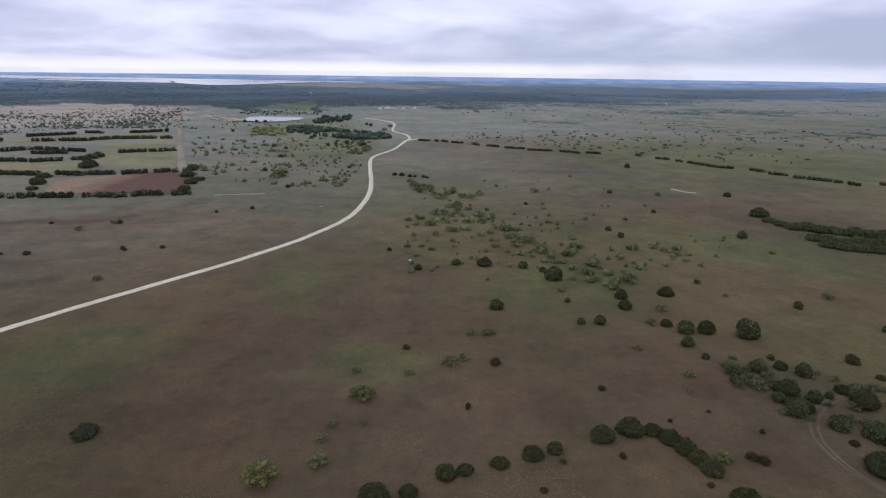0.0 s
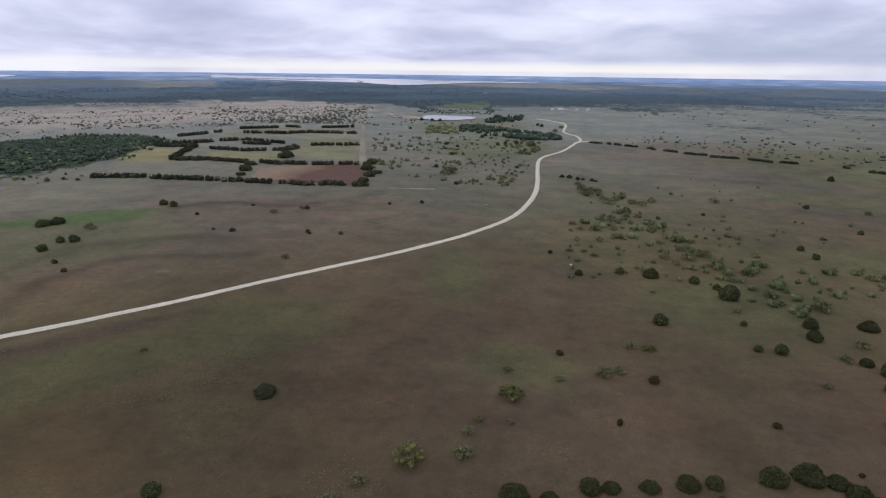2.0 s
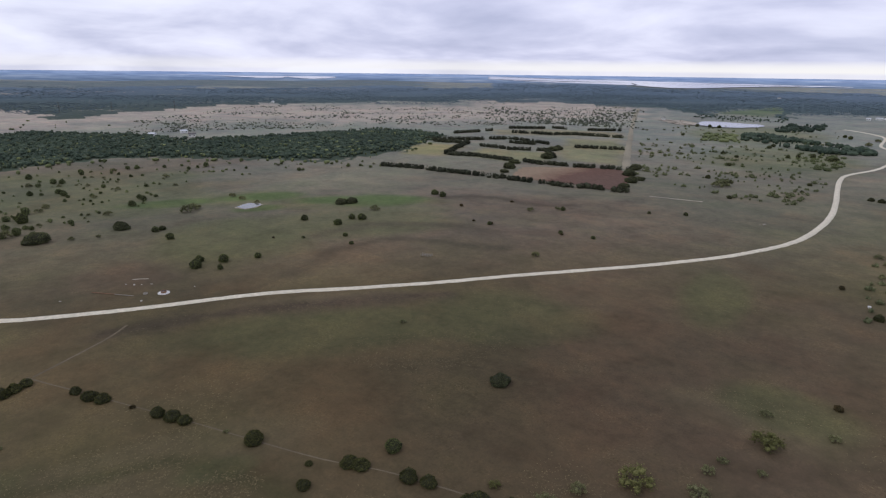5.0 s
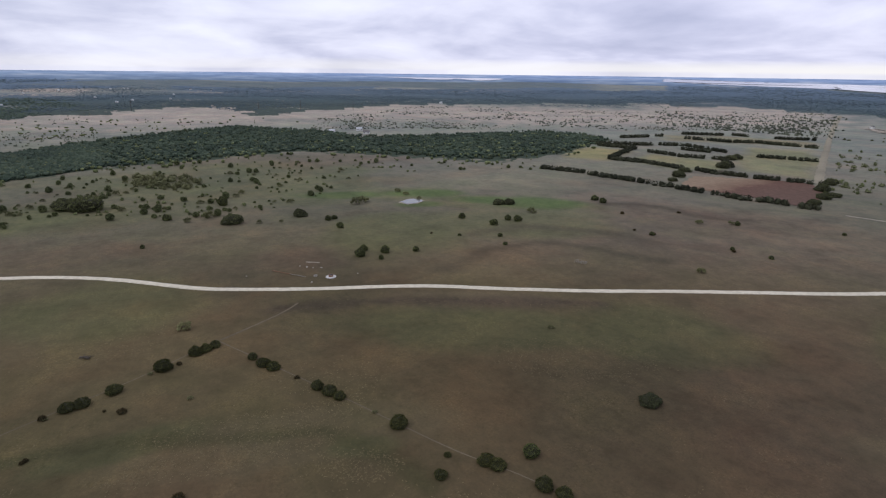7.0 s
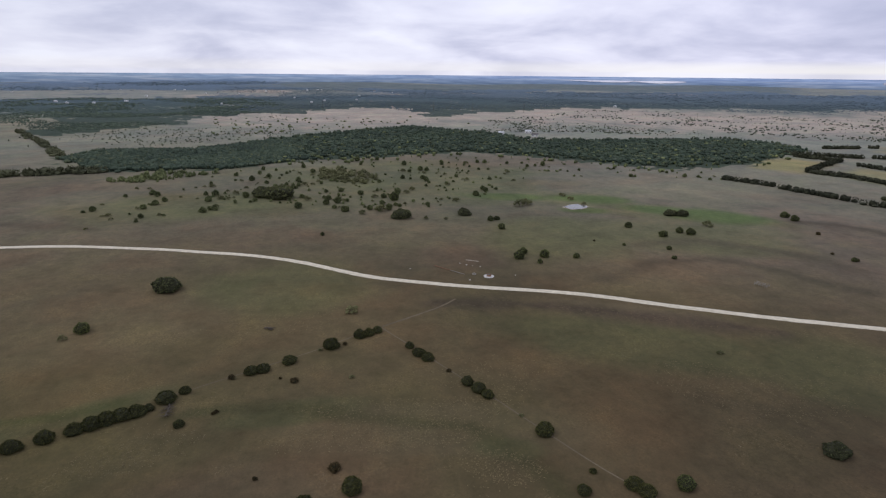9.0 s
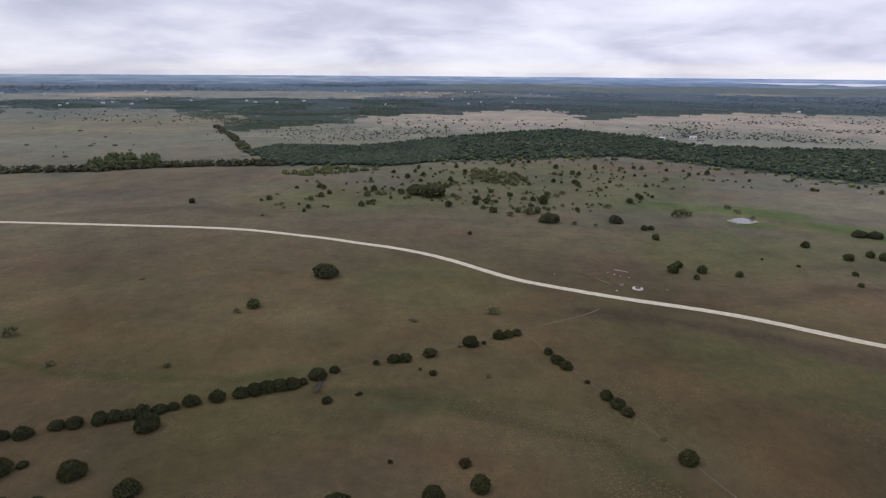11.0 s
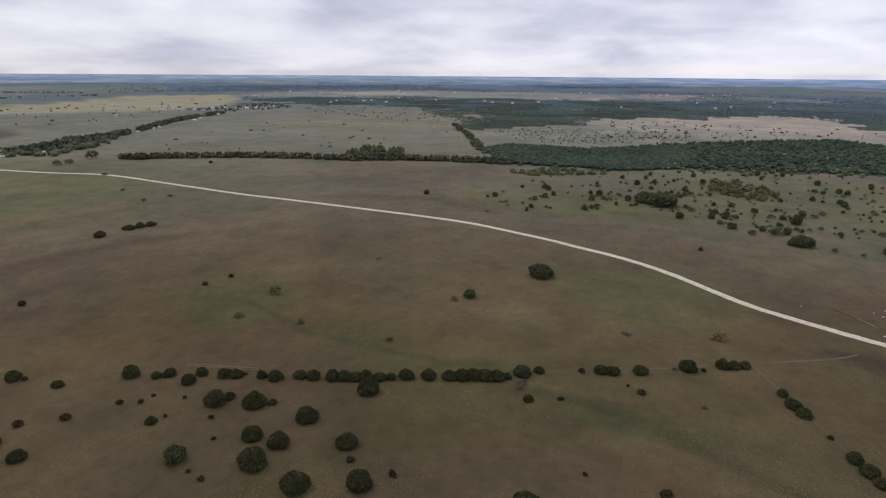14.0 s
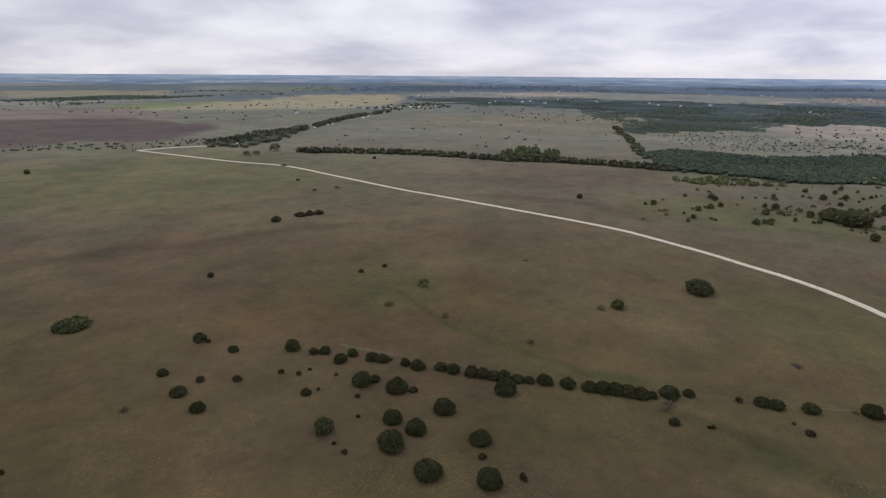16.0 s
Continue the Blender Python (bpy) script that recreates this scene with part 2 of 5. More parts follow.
# ---- the lie of the land ----
def terrain(x, y):
    """Height of the ground: low swells, rising slowly to the far rim."""
    r = np.hypot(x, y)
    z = 0.9 * np.sin(x / 71 + 1.3) * np.cos(y / 93) + 0.7 * np.sin((x + y) / 118 + 0.4)
    z = z * np.clip((r - 40) / 80, 0, 1) * np.clip((2400 - r) / 1200, 0, 1)
    return z + 50 * (np.maximum(r - 2000, 0) / 2850) ** 1.6


def mesh_of(name, verts, faces, mat, smooth=False):
    me = bpy.data.meshes.new(name)
    me.from_pydata([tuple(v) for v in verts], [], [tuple(int(i) for i in f) for f in faces])
    me.materials.append(mat)
    if smooth:
        me.shade_smooth()
    me.update()
    return me


def swells(x, y, scale, seed):
    """Soft noise between 0 and 1 from a few crossed waves."""
    rng = np.random.default_rng(seed)
    v = 0 * x
    for _ in range(7):
        a, k, p = rng.uniform(0, 6.28), rng.uniform(0.6, 1.9) / scale, rng.uniform(0, 6.28)
        v = v + np.sin((x * np.cos(a) + y * np.sin(a)) * k + p + 1.3 * np.sin((x * np.sin(a) - y * np.cos(a)) * k * 0.7 + p * 2))
    return np.clip(0.5 + v / 7, 0, 1)


def patch_mask(x, y, patches, seed):
    """Ellipses with ragged edges: centre, half width across and half depth along the line of sight."""
    v = 0 * x
    ragged = swells(x, y, 16, seed)
    for px, py, across, along in patches:
        d = math.hypot(px, py)
        ux, uy = px / d, py / d
        a = ((x - px) * uy - (y - py) * ux) / across
        b = ((x - px) * ux + (y - py) * uy) / along
        v = np.maximum(v, np.clip(1.25 - (a * a + b * b) * (0.65 + 0.7 * ragged), 0, 1))
    return v * v * (3 - 2 * v)


def inside(poly, x, y):
    hit = np.zeros(np.shape(x), bool)
    for (ax, ay), (bx, by) in zip(poly, poly[1:] + poly[:1]):
        cross = (ay > y) != (by > y)
        with np.errstate(divide="ignore", invalid="ignore"):
            hit ^= cross & (x < (bx - ax) * (y - ay) / (by - ay) + ax)
    return hit


def edge_distance(poly, p):
    best = np.full(len(p), 1e9)
    for (ax, ay), (bx, by) in zip(poly, poly[1:] + poly[:1]):
        dx, dy = bx - ax, by - ay
        t = np.clip(((p[:, 0] - ax) * dx + (p[:, 1] - ay) * dy) / (dx * dx + dy * dy + 1e-6), 0, 1)
        best = np.minimum(best, np.hypot(p[:, 0] - ax - t * dx, p[:, 1] - ay - t * dy))
    return best


def soft_inside(poly, x, y, edge):
    """1 within a polygon, 0 outside, easing over its edge."""
    p = np.stack([x, y], -1)
    d = edge_distance(poly, p) * np.where(inside(poly, x, y), 1, -1)
    return np.clip(0.5 + d / edge, 0, 1)


GREEN_EAST = [(-285, 231, 62, 20), (-342, 200, 45, 27), (-384, -0, 43, 36), (-262, 140, 45, 48), (-142, 108, 59, 19), (-110, 152, 37, 24), (-61, 225, 14, 34), (263, 617, 187, 178), (45, 221, 35, 39), (179, 259, 36, 41), (-22, 153, 19, 14), (-234, 913, 101, 167), (-147, 668, 75, 124)]
GREEN_PATCHES = GREEN_EAST + [(-248, -461, 146, 165), (-146, -52, 26, 5), (-133, 1, 22, 7), (-168, -138, 25, 30), (-382, -38, 90, 45), (-104, 47, 8, 4), (-223, 7, 39, 33), (-453, 102, 133, 103), (-245, 200, 75, 36), (141, 284, 60, 33), (151, 450, 67, 37), (-370, 1414, 68, 127)]
RED_PATCHES = [(-97, -92, 52, 34), (-92, -20, 40, 26), (-64, 182, 61, 70), (-194, 303, 74, 41), (69, 354, 41, 38), (-20, 217, 27, 37), (-80, 197, 46, 30), (-165, 115, 40, 13), (-243, 91, 50, 20), (-301, -10, 43, 18), (-111, -227, 71, 61), (-116, -116, 67, 26), (-457, -195, 101, 63), (95, 673, 153, 126), (-532, 171, 130, 50), (75, 127, 48, 30), (-5, 126, 40, 26), (67, 157, 22, 23)]
PALE_PATCHES = [(175, 428, 17, 12), (-166, 123, 33, 5), (-215, -115, 59, 18), (-114, 32, 46, 9), (-122, 35, 28, 6), (-205, -52, 52, 32), (-25, 143, 31, 12), (-956, -414, 274, 232), (-220, -412, 100, 134)]
PINK_PATCHES = [(-1323, 197, 370, 493), (-871, 837, 535, 271), (-1181, 568, 283, 354), (-834, 1362, 238, 554), (-2209, 684, 321, 191), (-2474, -0, 137, 188), (-1965, 1571, 209, 216), (-2155, -1033, 199, 154), (-2075, -95, 212, 158)]
TUFT_PATCHES = [(-127, 27, 27, 6), (-118, 15, 28, 8), (-98, 44, 9, 6), (-162, 118, 30, 6), (-151, -90, 16, 11), (-125, -32, 18, 9), (-56, -118, 18, 12), (-191, 2, 21, 13), (-95, -44, 10, 6), (-29, 149, 17, 8), (-222, -118, 54, 19), (-113, 115, 25, 14)]
MARSH_PATCHES = [(-276, 251, 39, 19), (-304, 228, 22, 14), (-345, 203, 30, 14), (-365, 154, 30, 15), (-314, 184, 17, 10)]
FIELD_A = [(-467, 458), (-466, 497), (-422, 500), (-388, 436), (-426, 415)]
FIELD_B = [(-395, 507), (-316, 522), (-297, 468), (-323, 447), (-377, 461)]
FIELD_C = [(-385, 654), (-329, 705), (-233, 505), (-291, 491), (-326, 550)]
FIELD_D = [(-520, 688), (-466, 762), (-382, 809), (-347, 737), (-414, 678), (-472, 625)]
FIELD_WEST = [(-689, -1341), (-854, -1407), (-1069, -1424), (-1523, -1642), (-1787, -1448), (-1555, -1226), (-1203, -993), (-1003, -974), (-825, -1101), (-718, -1186)]
DARK_FIELD = [(-245, -751), (-326, -752), (-408, -680), (-559, -789), (-556, -1107), (-381, -1149)]
FIELD_TAN_WEST = [(-913, -2597), (-1253, -2421), (-1077, -2067), (-884, -2015), (-722, -2064)]
FIELD_TAN_ROW = [(-1227, -2310), (-1399, -2310), (-1189, -1966), (-1016, -1951)]
FIELD_GREEN_FAR = [(-1601, -2299), (-1865, -2413), (-2250, -2196), (-1956, -1843), (-1600, -1933)]
FIELD_GREEN = [(-713, -1464), (-911, -1537), (-1081, -1505), (-814, -1283), (-664, -1319)]
FIELD_MAUVE = [(-515, -1485), (-690, -1322), (-694, -1116), (-612, -1020), (-499, -1090), (-393, -1141)]
MEADOW_FAR = [(-437, 1364), (-437, 1574), (-388, 1756), (-322, 1463), (-342, 1319)]
ROADSIDE_DARK = [(-194, 57), (-184, 84), (-169, 111), (-151, 136), (-136, 155)]
WOODS_MID = [(-692, -57), (-751, -7), (-820, 87), (-905, 211), (-788, 303), (-690, 324), (-669, 429), (-658, 590), (-585, 605), (-500, 576), (-476, 511), (-441, 427), (-445, 400), (-447, 341), (-488, 313), (-545, 256), (-590, 202), (-560, 94), (-561, 13), (-571, -49)]
WOODS_WEST = [(-623, -187), (-686, -163), (-680, -76), (-755, 37), (-565, 31), (-518, -27), (-524, -64), (-525, -127)]
GULLY_NORTH = [(-140, -23), (-138, -10), (-133, 5), (-124, 22), (-115, 41), (-105, 47), (-92, 51), (-85, 52)]
GULLY_WEST = [(-139, -28), (-140, -17), (-140, -7), (-135, 3), (-131, 12)]
GULLY_GREEN = [(-150, -40), (-147, -52), (-148, -67), (-150, -83), (-151, -100), (-156, -113), (-166, -135)]
TERRACE_A = [(-198, 130), (-212, 163), (-207, 190), (-188, 204), (-169, 209), (-155, 216)]
TERRACE_B = [(-251, 284), (-241, 298), (-225, 305), (-203, 302), (-188, 307), (-178, 319)]
TERRACE_C = [(-238, 172), (-235, 203), (-220, 220), (-199, 232), (-176, 237)]
TERRACE_D = [(-85, -288), (-117, -276), (-147, -256), (-186, -243), (-224, -220)]
TERRACE_E = [(-342, -201), (-354, -170), (-357, -133), (-337, -91)]
TERRACE_F = [(40, 512), (96, 504), (133, 540), (213, 648)]
TERRACE_G = [(-238, 296), (-205, 305), (-180, 319), (-161, 350), (-158, 376)]
TERRACE_H = [(76, 324), (96, 353), (124, 366), (164, 368), (171, 328)]
FAR_NORTH = [(-1205, 1571), (-1061, 1657), (-723, 1414), (-668, 1542), (-428, 1263), (-411, 1355), (-419, 1535), (-337, 1539), (-266, 1249), (-205, 1262), (-163, 1522), (-18, 1442), (85, 1502), (228, 1769), (431, 2142), (242, 2635), (-36, 2836), (-2281, 2995)]
FAR_NORTHEAST = [(-18, 1464), (151, 1631), (296, 1608), (514, 1596), (975, 2112), (1483, 2036), (2181, 3009), (1411, 3069), (-41, 3180)]
FAR_MID = [(-1207, -91), (-1264, -5), (-1327, 146), (-1377, 264), (-1071, 329), (-1221, 471), (-1310, 705), (-1337, 816), (-1188, 951), (-974, 1113), (-1033, 1665), (-675, 1807), (-1094, 2902), (-1851, 2105), (-2328, 1254), (-2991, -207)]
FAR_WEST = [(-1058, -857), (-1342, -899), (-1329, -578), (-1105, -423), (-967, -322), (-853, -259), (-949, -187), (-978, -129), (-1160, -48), (-1317, 54), (-1990, 76), (-1948, -161), (-2012, -493), (-1997, -871), (-1701, -1328)]
FAR_RIDGE = [(-1641, -1897), (-1988, -1610), (-2426, -1059), (-2496, -404), (-2757, 100), (-3782, 130), (-3180, -1391), (-2239, -2584)]


def line_mask(x, y, line, width, seed):
    """How near a place is to a winding line in the plan, with a ragged edge."""
    best = np.full(np.shape(x), 1e9)
    for (ax, ay), (bx, by) in zip(line, line[1:]):
        dx, dy = bx - ax, by - ay
        t = np.clip(((x - ax) * dx + (y - ay) * dy) / (dx * dx + dy * dy + 1e-6), 0, 1)
        best = np.minimum(best, np.hypot(x - ax - t * dx, y - ay - t * dy))
    k = np.clip(1 - best / (width * (0.5 + swells(x, y, 11, seed))), 0, 1)
    return k * k * (3 - 2 * k)


def ground_tint(x, y):
    r = np.hypot(x, y)
    brown, olive = np.array((0.123, 0.092, 0.062)), np.array((0.133, 0.114, 0.061))
    c = brown + (olive - brown) * swells(x, y, 60, 3)[..., None]
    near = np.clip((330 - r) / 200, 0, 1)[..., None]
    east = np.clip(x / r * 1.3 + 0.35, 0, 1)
    # far land paler and bluer by distance: haze put into the tint
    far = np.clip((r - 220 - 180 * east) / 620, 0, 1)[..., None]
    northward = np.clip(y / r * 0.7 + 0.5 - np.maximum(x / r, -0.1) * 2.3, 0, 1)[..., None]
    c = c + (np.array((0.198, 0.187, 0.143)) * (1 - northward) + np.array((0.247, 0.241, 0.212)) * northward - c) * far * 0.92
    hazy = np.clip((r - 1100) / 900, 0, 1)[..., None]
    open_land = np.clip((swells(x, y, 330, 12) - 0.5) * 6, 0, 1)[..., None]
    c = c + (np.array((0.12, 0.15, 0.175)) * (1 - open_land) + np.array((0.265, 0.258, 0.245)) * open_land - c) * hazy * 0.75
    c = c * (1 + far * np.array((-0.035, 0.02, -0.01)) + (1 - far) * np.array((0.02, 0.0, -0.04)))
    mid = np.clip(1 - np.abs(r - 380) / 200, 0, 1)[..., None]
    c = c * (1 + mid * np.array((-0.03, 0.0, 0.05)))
    warm = np.clip(-y / 150 + 0.2, 0, 1)[..., None] * (1 - far)
    c = c * (1 + warm * np.array((0.03, 0.0, -0.05)))
    for patches, col, weight, seed in ((RED_PATCHES, (0.126, 0.095, 0.065), 0.5, 5), (PALE_PATCHES, (0.180, 0.150, 0.090), 0.35, 6),
                                       (PINK_PATCHES, (0.29, 0.25, 0.21), 0.9, 7), (GREEN_PATCHES, (0.112, 0.117, 0.056), 0.57, 8),
                                       (MARSH_PATCHES, (0.088, 0.122, 0.046), 0.8, 9)):
        k = patch_mask(x, y, patches, seed)
        c = c + (np.array(col) * (1 + 0.35 * far) - c) * (k * weight)[..., None]
    for poly, col in ((FIELD_A, (0.26, 0.23, 0.12)), (FIELD_B, (0.235, 0.22, 0.125)), (FIELD_C, (0.22, 0.21, 0.125)), (FIELD_D, (0.25, 0.225, 0.145)),
                      (FIELD_WEST, (0.335, 0.308, 0.213)), (DARK_FIELD, (0.128, 0.104, 0.096)),
                      (FIELD_TAN_WEST, (0.27, 0.25, 0.18)), (FIELD_TAN_ROW, (0.28, 0.255, 0.18)), (FIELD_GREEN_FAR, (0.165, 0.195, 0.15)), (FIELD_GREEN, (0.2, 0.23, 0.125)), (FIELD_MAUVE, (0.225, 0.182, 0.165)), (MEADOW_FAR, (0.118, 0.150, 0.092))):
        wobble = 14 * (swells(x, y, 25, 42) - 0.5) * np.minimum(r / 700, 3)
        k = soft_inside(poly, x + wobble, y + wobble, max(4.0, 0.02 * math.hypot(*poly[0])))
        c = c + (np.array(col) - c) * k[..., None]
    # gullies tinted greener and darker, dark lines along old terraces and the road
    for line, width, col, weight in ((ROADSIDE_DARK, 9, (0.080, 0.061, 0.048), 0.6), (GULLY_NORTH, 5, (0.088, 0.084, 0.042), 0.65), (GULLY_WEST, 4, (0.090, 0.085, 0.042), 0.6), (GULLY_GREEN, 4, (0.082, 0.092, 0.038), 0.65),
                                     (TERRACE_A, 8, (0.072, 0.064, 0.044), 0.6), (TERRACE_B, 7, (0.074, 0.064, 0.046), 0.8), (TERRACE_C, 9, (0.082, 0.072, 0.05), 0.6),
                                     (TERRACE_D, 12, (0.085, 0.068, 0.046), 0.55), (TERRACE_E, 12, (0.088, 0.073, 0.052), 0.55), (TERRACE_F, 16, (0.11, 0.095, 0.065), 0.6),
                                     (TERRACE_G, 8, (0.09, 0.07, 0.055), 0.25), (TERRACE_H, 12, (0.10, 0.085, 0.055), 0.5)):
        c = c + (np.array(col) - c) * (line_mask(x, y, line, width, 9) * weight)[..., None]
    # near ground coloured darker for shaded soil seen between grass, with brightness trims by bearing
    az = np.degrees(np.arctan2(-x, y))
    # brightness lift over a band to the north-west
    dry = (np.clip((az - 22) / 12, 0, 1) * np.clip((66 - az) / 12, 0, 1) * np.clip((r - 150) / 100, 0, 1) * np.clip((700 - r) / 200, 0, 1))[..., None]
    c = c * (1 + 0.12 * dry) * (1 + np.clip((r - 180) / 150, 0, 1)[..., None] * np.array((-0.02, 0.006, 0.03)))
    # extra darkening of near ground over two ranges of bearing
    southwest_dim = (np.clip((az - 106) / 8, 0, 1) * np.clip((142 - az) / 8, 0, 1))[..., None]
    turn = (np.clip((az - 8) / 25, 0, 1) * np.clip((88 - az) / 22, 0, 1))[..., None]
    return c * (1 - (0.17 + 0.12 * turn + 0.09 * southwest_dim) * near)


def woods_cover(x, y):
    """How thickly far land is wooded: woods, thin strips of open land across them, and scattered trees elsewhere."""
    r, az = np.hypot(x, y), np.degrees(np.arctan2(-x, y))
    c = 0.30 * np.clip((r - 1250) / 500, 0, 1)
    shift = (90 * (swells(x, y, 45, 41) - 0.5) + 260 * (swells(x, y, 170, 44) - 0.5)) * np.minimum(r / 1500, 1.5)
    for poly, thick in ((FAR_NORTH, 0.90), (FAR_NORTHEAST, 0.62), (FAR_MID, 0.86), (FAR_WEST, 0.80), (FAR_RIDGE, 0.82)):
        hit = inside(poly, x + shift, y - shift)
        c[hit] = np.maximum(c[hit], thick)
    for poly in (WOODS_MID, WOODS_WEST):
        c = np.maximum(c, 0.95 * soft_inside(poly, x, y, 50))
    for a0, a1, r0, r1, thick in OPEN_STRIPS:
        k = np.clip(np.minimum(az - a0, a1 - az) / 6, 0, 1) * np.clip(np.minimum(r - r0, r1 - r) / 110 + swells(x, y, 90, 43) - 0.3, 0, 1)
        c = c + (thick - c) * k
    for poly in (FIELD_WEST, DARK_FIELD, FIELD_TAN_WEST, FIELD_TAN_ROW, FIELD_GREEN_FAR, FIELD_GREEN, FIELD_MAUVE, MEADOW_FAR):
        c[inside(poly, x, y)] = 0
    return c


# azimuths, distances and tree cover of open strips across the far woods
OPEN_STRIPS = [(76, 130, 2080, 2640, 0.24), (50, 92, 2800, 3420, 0.12), (136, 176, 1700, 2150, 0.20), (136, 176, 2400, 2900, 0.22), (-46, 4, 1350, 1900, 0.43), (-46, -2, 900, 1450, 0.30)]


def build_ground():
    azimuths = np.r_[np.arange(-44, 170, 0.30), np.arange(170, 316, 5.0)]
    radii = np.r_[8, 25, 45, 60, 70, EYE / np.tan(np.radians(np.arange(45, 2.2, -0.17))), np.geomspace(2150, 4860, 34)]
    a = np.radians(azimuths)
    x, y = -np.sin(a)[None] * radii[:, None], np.cos(a)[None] * radii[:, None]
    z = terrain(x, y)
    n, k = len(azimuths), len(radii)
    verts = np.stack([x, y, z], -1).reshape(-1, 3)
    verts = np.vstack([verts, [[0, 0, float(terrain(0.0, 0.0))]]])
    i, j = np.meshgrid(np.arange(k - 1), np.arange(n), indexing="ij")
    j2 = (j + 1) % n
    quads = np.stack([i * n + j, (i + 1) * n + j, (i + 1) * n + j2, i * n + j2], -1).reshape(-1, 4)
    faces = [tuple(q) for q in quads.tolist()] + [(len(verts) - 1, b, (b + 1) % n) for b in range(n)][::1]
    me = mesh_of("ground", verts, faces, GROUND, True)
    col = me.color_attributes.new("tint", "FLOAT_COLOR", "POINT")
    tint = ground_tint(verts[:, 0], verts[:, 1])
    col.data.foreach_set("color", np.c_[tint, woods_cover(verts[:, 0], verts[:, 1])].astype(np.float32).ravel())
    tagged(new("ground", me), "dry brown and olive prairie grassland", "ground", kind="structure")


build_ground()


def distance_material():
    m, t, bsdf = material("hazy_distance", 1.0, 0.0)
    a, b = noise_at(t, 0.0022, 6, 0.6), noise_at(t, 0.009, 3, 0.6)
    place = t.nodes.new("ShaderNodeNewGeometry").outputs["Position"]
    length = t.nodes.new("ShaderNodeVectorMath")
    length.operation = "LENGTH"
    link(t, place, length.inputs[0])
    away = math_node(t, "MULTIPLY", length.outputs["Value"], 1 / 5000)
    # aerial haze is painted into these colours, bluer and paler towards the rim
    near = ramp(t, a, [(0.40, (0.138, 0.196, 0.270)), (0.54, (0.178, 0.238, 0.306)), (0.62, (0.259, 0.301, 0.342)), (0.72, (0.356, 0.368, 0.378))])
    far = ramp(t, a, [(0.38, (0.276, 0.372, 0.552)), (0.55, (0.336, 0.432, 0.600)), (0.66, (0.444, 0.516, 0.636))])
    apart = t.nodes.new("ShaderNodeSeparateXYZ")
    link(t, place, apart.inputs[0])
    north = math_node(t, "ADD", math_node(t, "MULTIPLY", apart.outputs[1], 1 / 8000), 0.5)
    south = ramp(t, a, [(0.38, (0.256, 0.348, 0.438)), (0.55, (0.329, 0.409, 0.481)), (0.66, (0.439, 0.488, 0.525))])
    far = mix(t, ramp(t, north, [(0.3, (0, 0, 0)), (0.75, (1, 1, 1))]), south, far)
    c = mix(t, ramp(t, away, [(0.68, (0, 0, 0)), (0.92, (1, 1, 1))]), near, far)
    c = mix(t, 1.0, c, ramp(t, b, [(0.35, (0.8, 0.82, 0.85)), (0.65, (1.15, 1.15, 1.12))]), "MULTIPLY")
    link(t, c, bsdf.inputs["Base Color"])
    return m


def build_backdrop():
    """Blue, hazy distance out to the horizon."""
    a = np.radians(np.arange(-60, 190, 1.0))
    radii = np.geomspace(3480, 4880, 14)
    ragged = 1 + 0.03 * np.sin(a * 9) + 0.02 * np.sin(a * 23 + 1)
    x, y = [], []
    for k, r in enumerate(radii):
        rr = r * (ragged if k < 3 else 1 + 0 * ragged)
        x.append(-np.sin(a) * rr), y.append(np.cos(a) * rr)
    x, y = np.array(x), np.array(y)
    lift = np.r_[-5.0, np.full(12, 0.9), 5.0][:, None] + 1.0 * swells(x, y, 500, 21)
    verts = np.stack([x, y, terrain(x, y) + lift], -1).reshape(-1, 3)
    n = len(a)
    faces = [(i * n + j, i * n + j + 1, (i + 1) * n + j + 1, (i + 1) * n + j) for i in range(len(radii) - 1) for j in range(n - 1)]
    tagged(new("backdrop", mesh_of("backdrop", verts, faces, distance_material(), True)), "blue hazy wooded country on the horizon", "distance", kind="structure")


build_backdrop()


# ---- roads, tracks, fields and water, draped on the ground ----
ROAD_LINE = [(-331, -619), (-339, -475), (-350, -410), (-336, -329), (-324, -264), (-320, -221), (-314, -159), (-311, -126), (-306, -93), (-295, -61), (-289, -45), (-282, -31), (-276, -17), (-268, -3), (-258, 10), (-247, 21), (-235, 32), (-226, 42), (-220, 52), (-214, 61), (-209, 70), (-204, 79), (-192, 102), (-182, 117), (-166, 136), (-147, 161), (-143, 167), (-130, 187), (-98, 235), (-77, 273), (-70, 290), (-62, 313), (-57, 336), (-55, 371), (-56, 410), (-61, 456), (-69, 510), (-76, 567), (-75, 601), (-62, 651), (-55, 733), (-52, 766), (-61, 814), (-83, 865), (-93, 988), (-125, 1059), (-156, 1101)]
ROAD_GATE = [(-57, 733), (-43, 760), (-36, 760)]
ROAD_WEST = [(-331, -619), (-365, -610), (-417, -581), (-438, -597)]
TRACK_EAST = [(90, 98), (86, 106), (85, 115), (87, 123), (93, 131), (101, 137), (107, 138)]
TRACK_NORTH = [(-179, 33), (-185, 46), (-191, 58), (-196, 64)]
LANE = [(-223, 487), (-320, 703), (-448, 992), (-604, 1356)]
PIPE = [(-157, 384), (-125, 393)]
SCRAPE = [(-240, 83), (-238, 86), (-236, 88)]
SCRAPE_EAST = [(166, 438), (170, 427), (178, 422)]
PLOUGHED = [(-289, 427), (-261, 454), (-221, 478), (-180, 390), (-212, 386), (-236, 380), (-268, 382)]
FIELD_TAN = [(-285, 423), (-270, 437), (-245, 383), (-265, 383)]
POND = [(-326, 178), (-332, 187), (-327, 192), (-321, 192), (-317, 185), (-318, 177)]
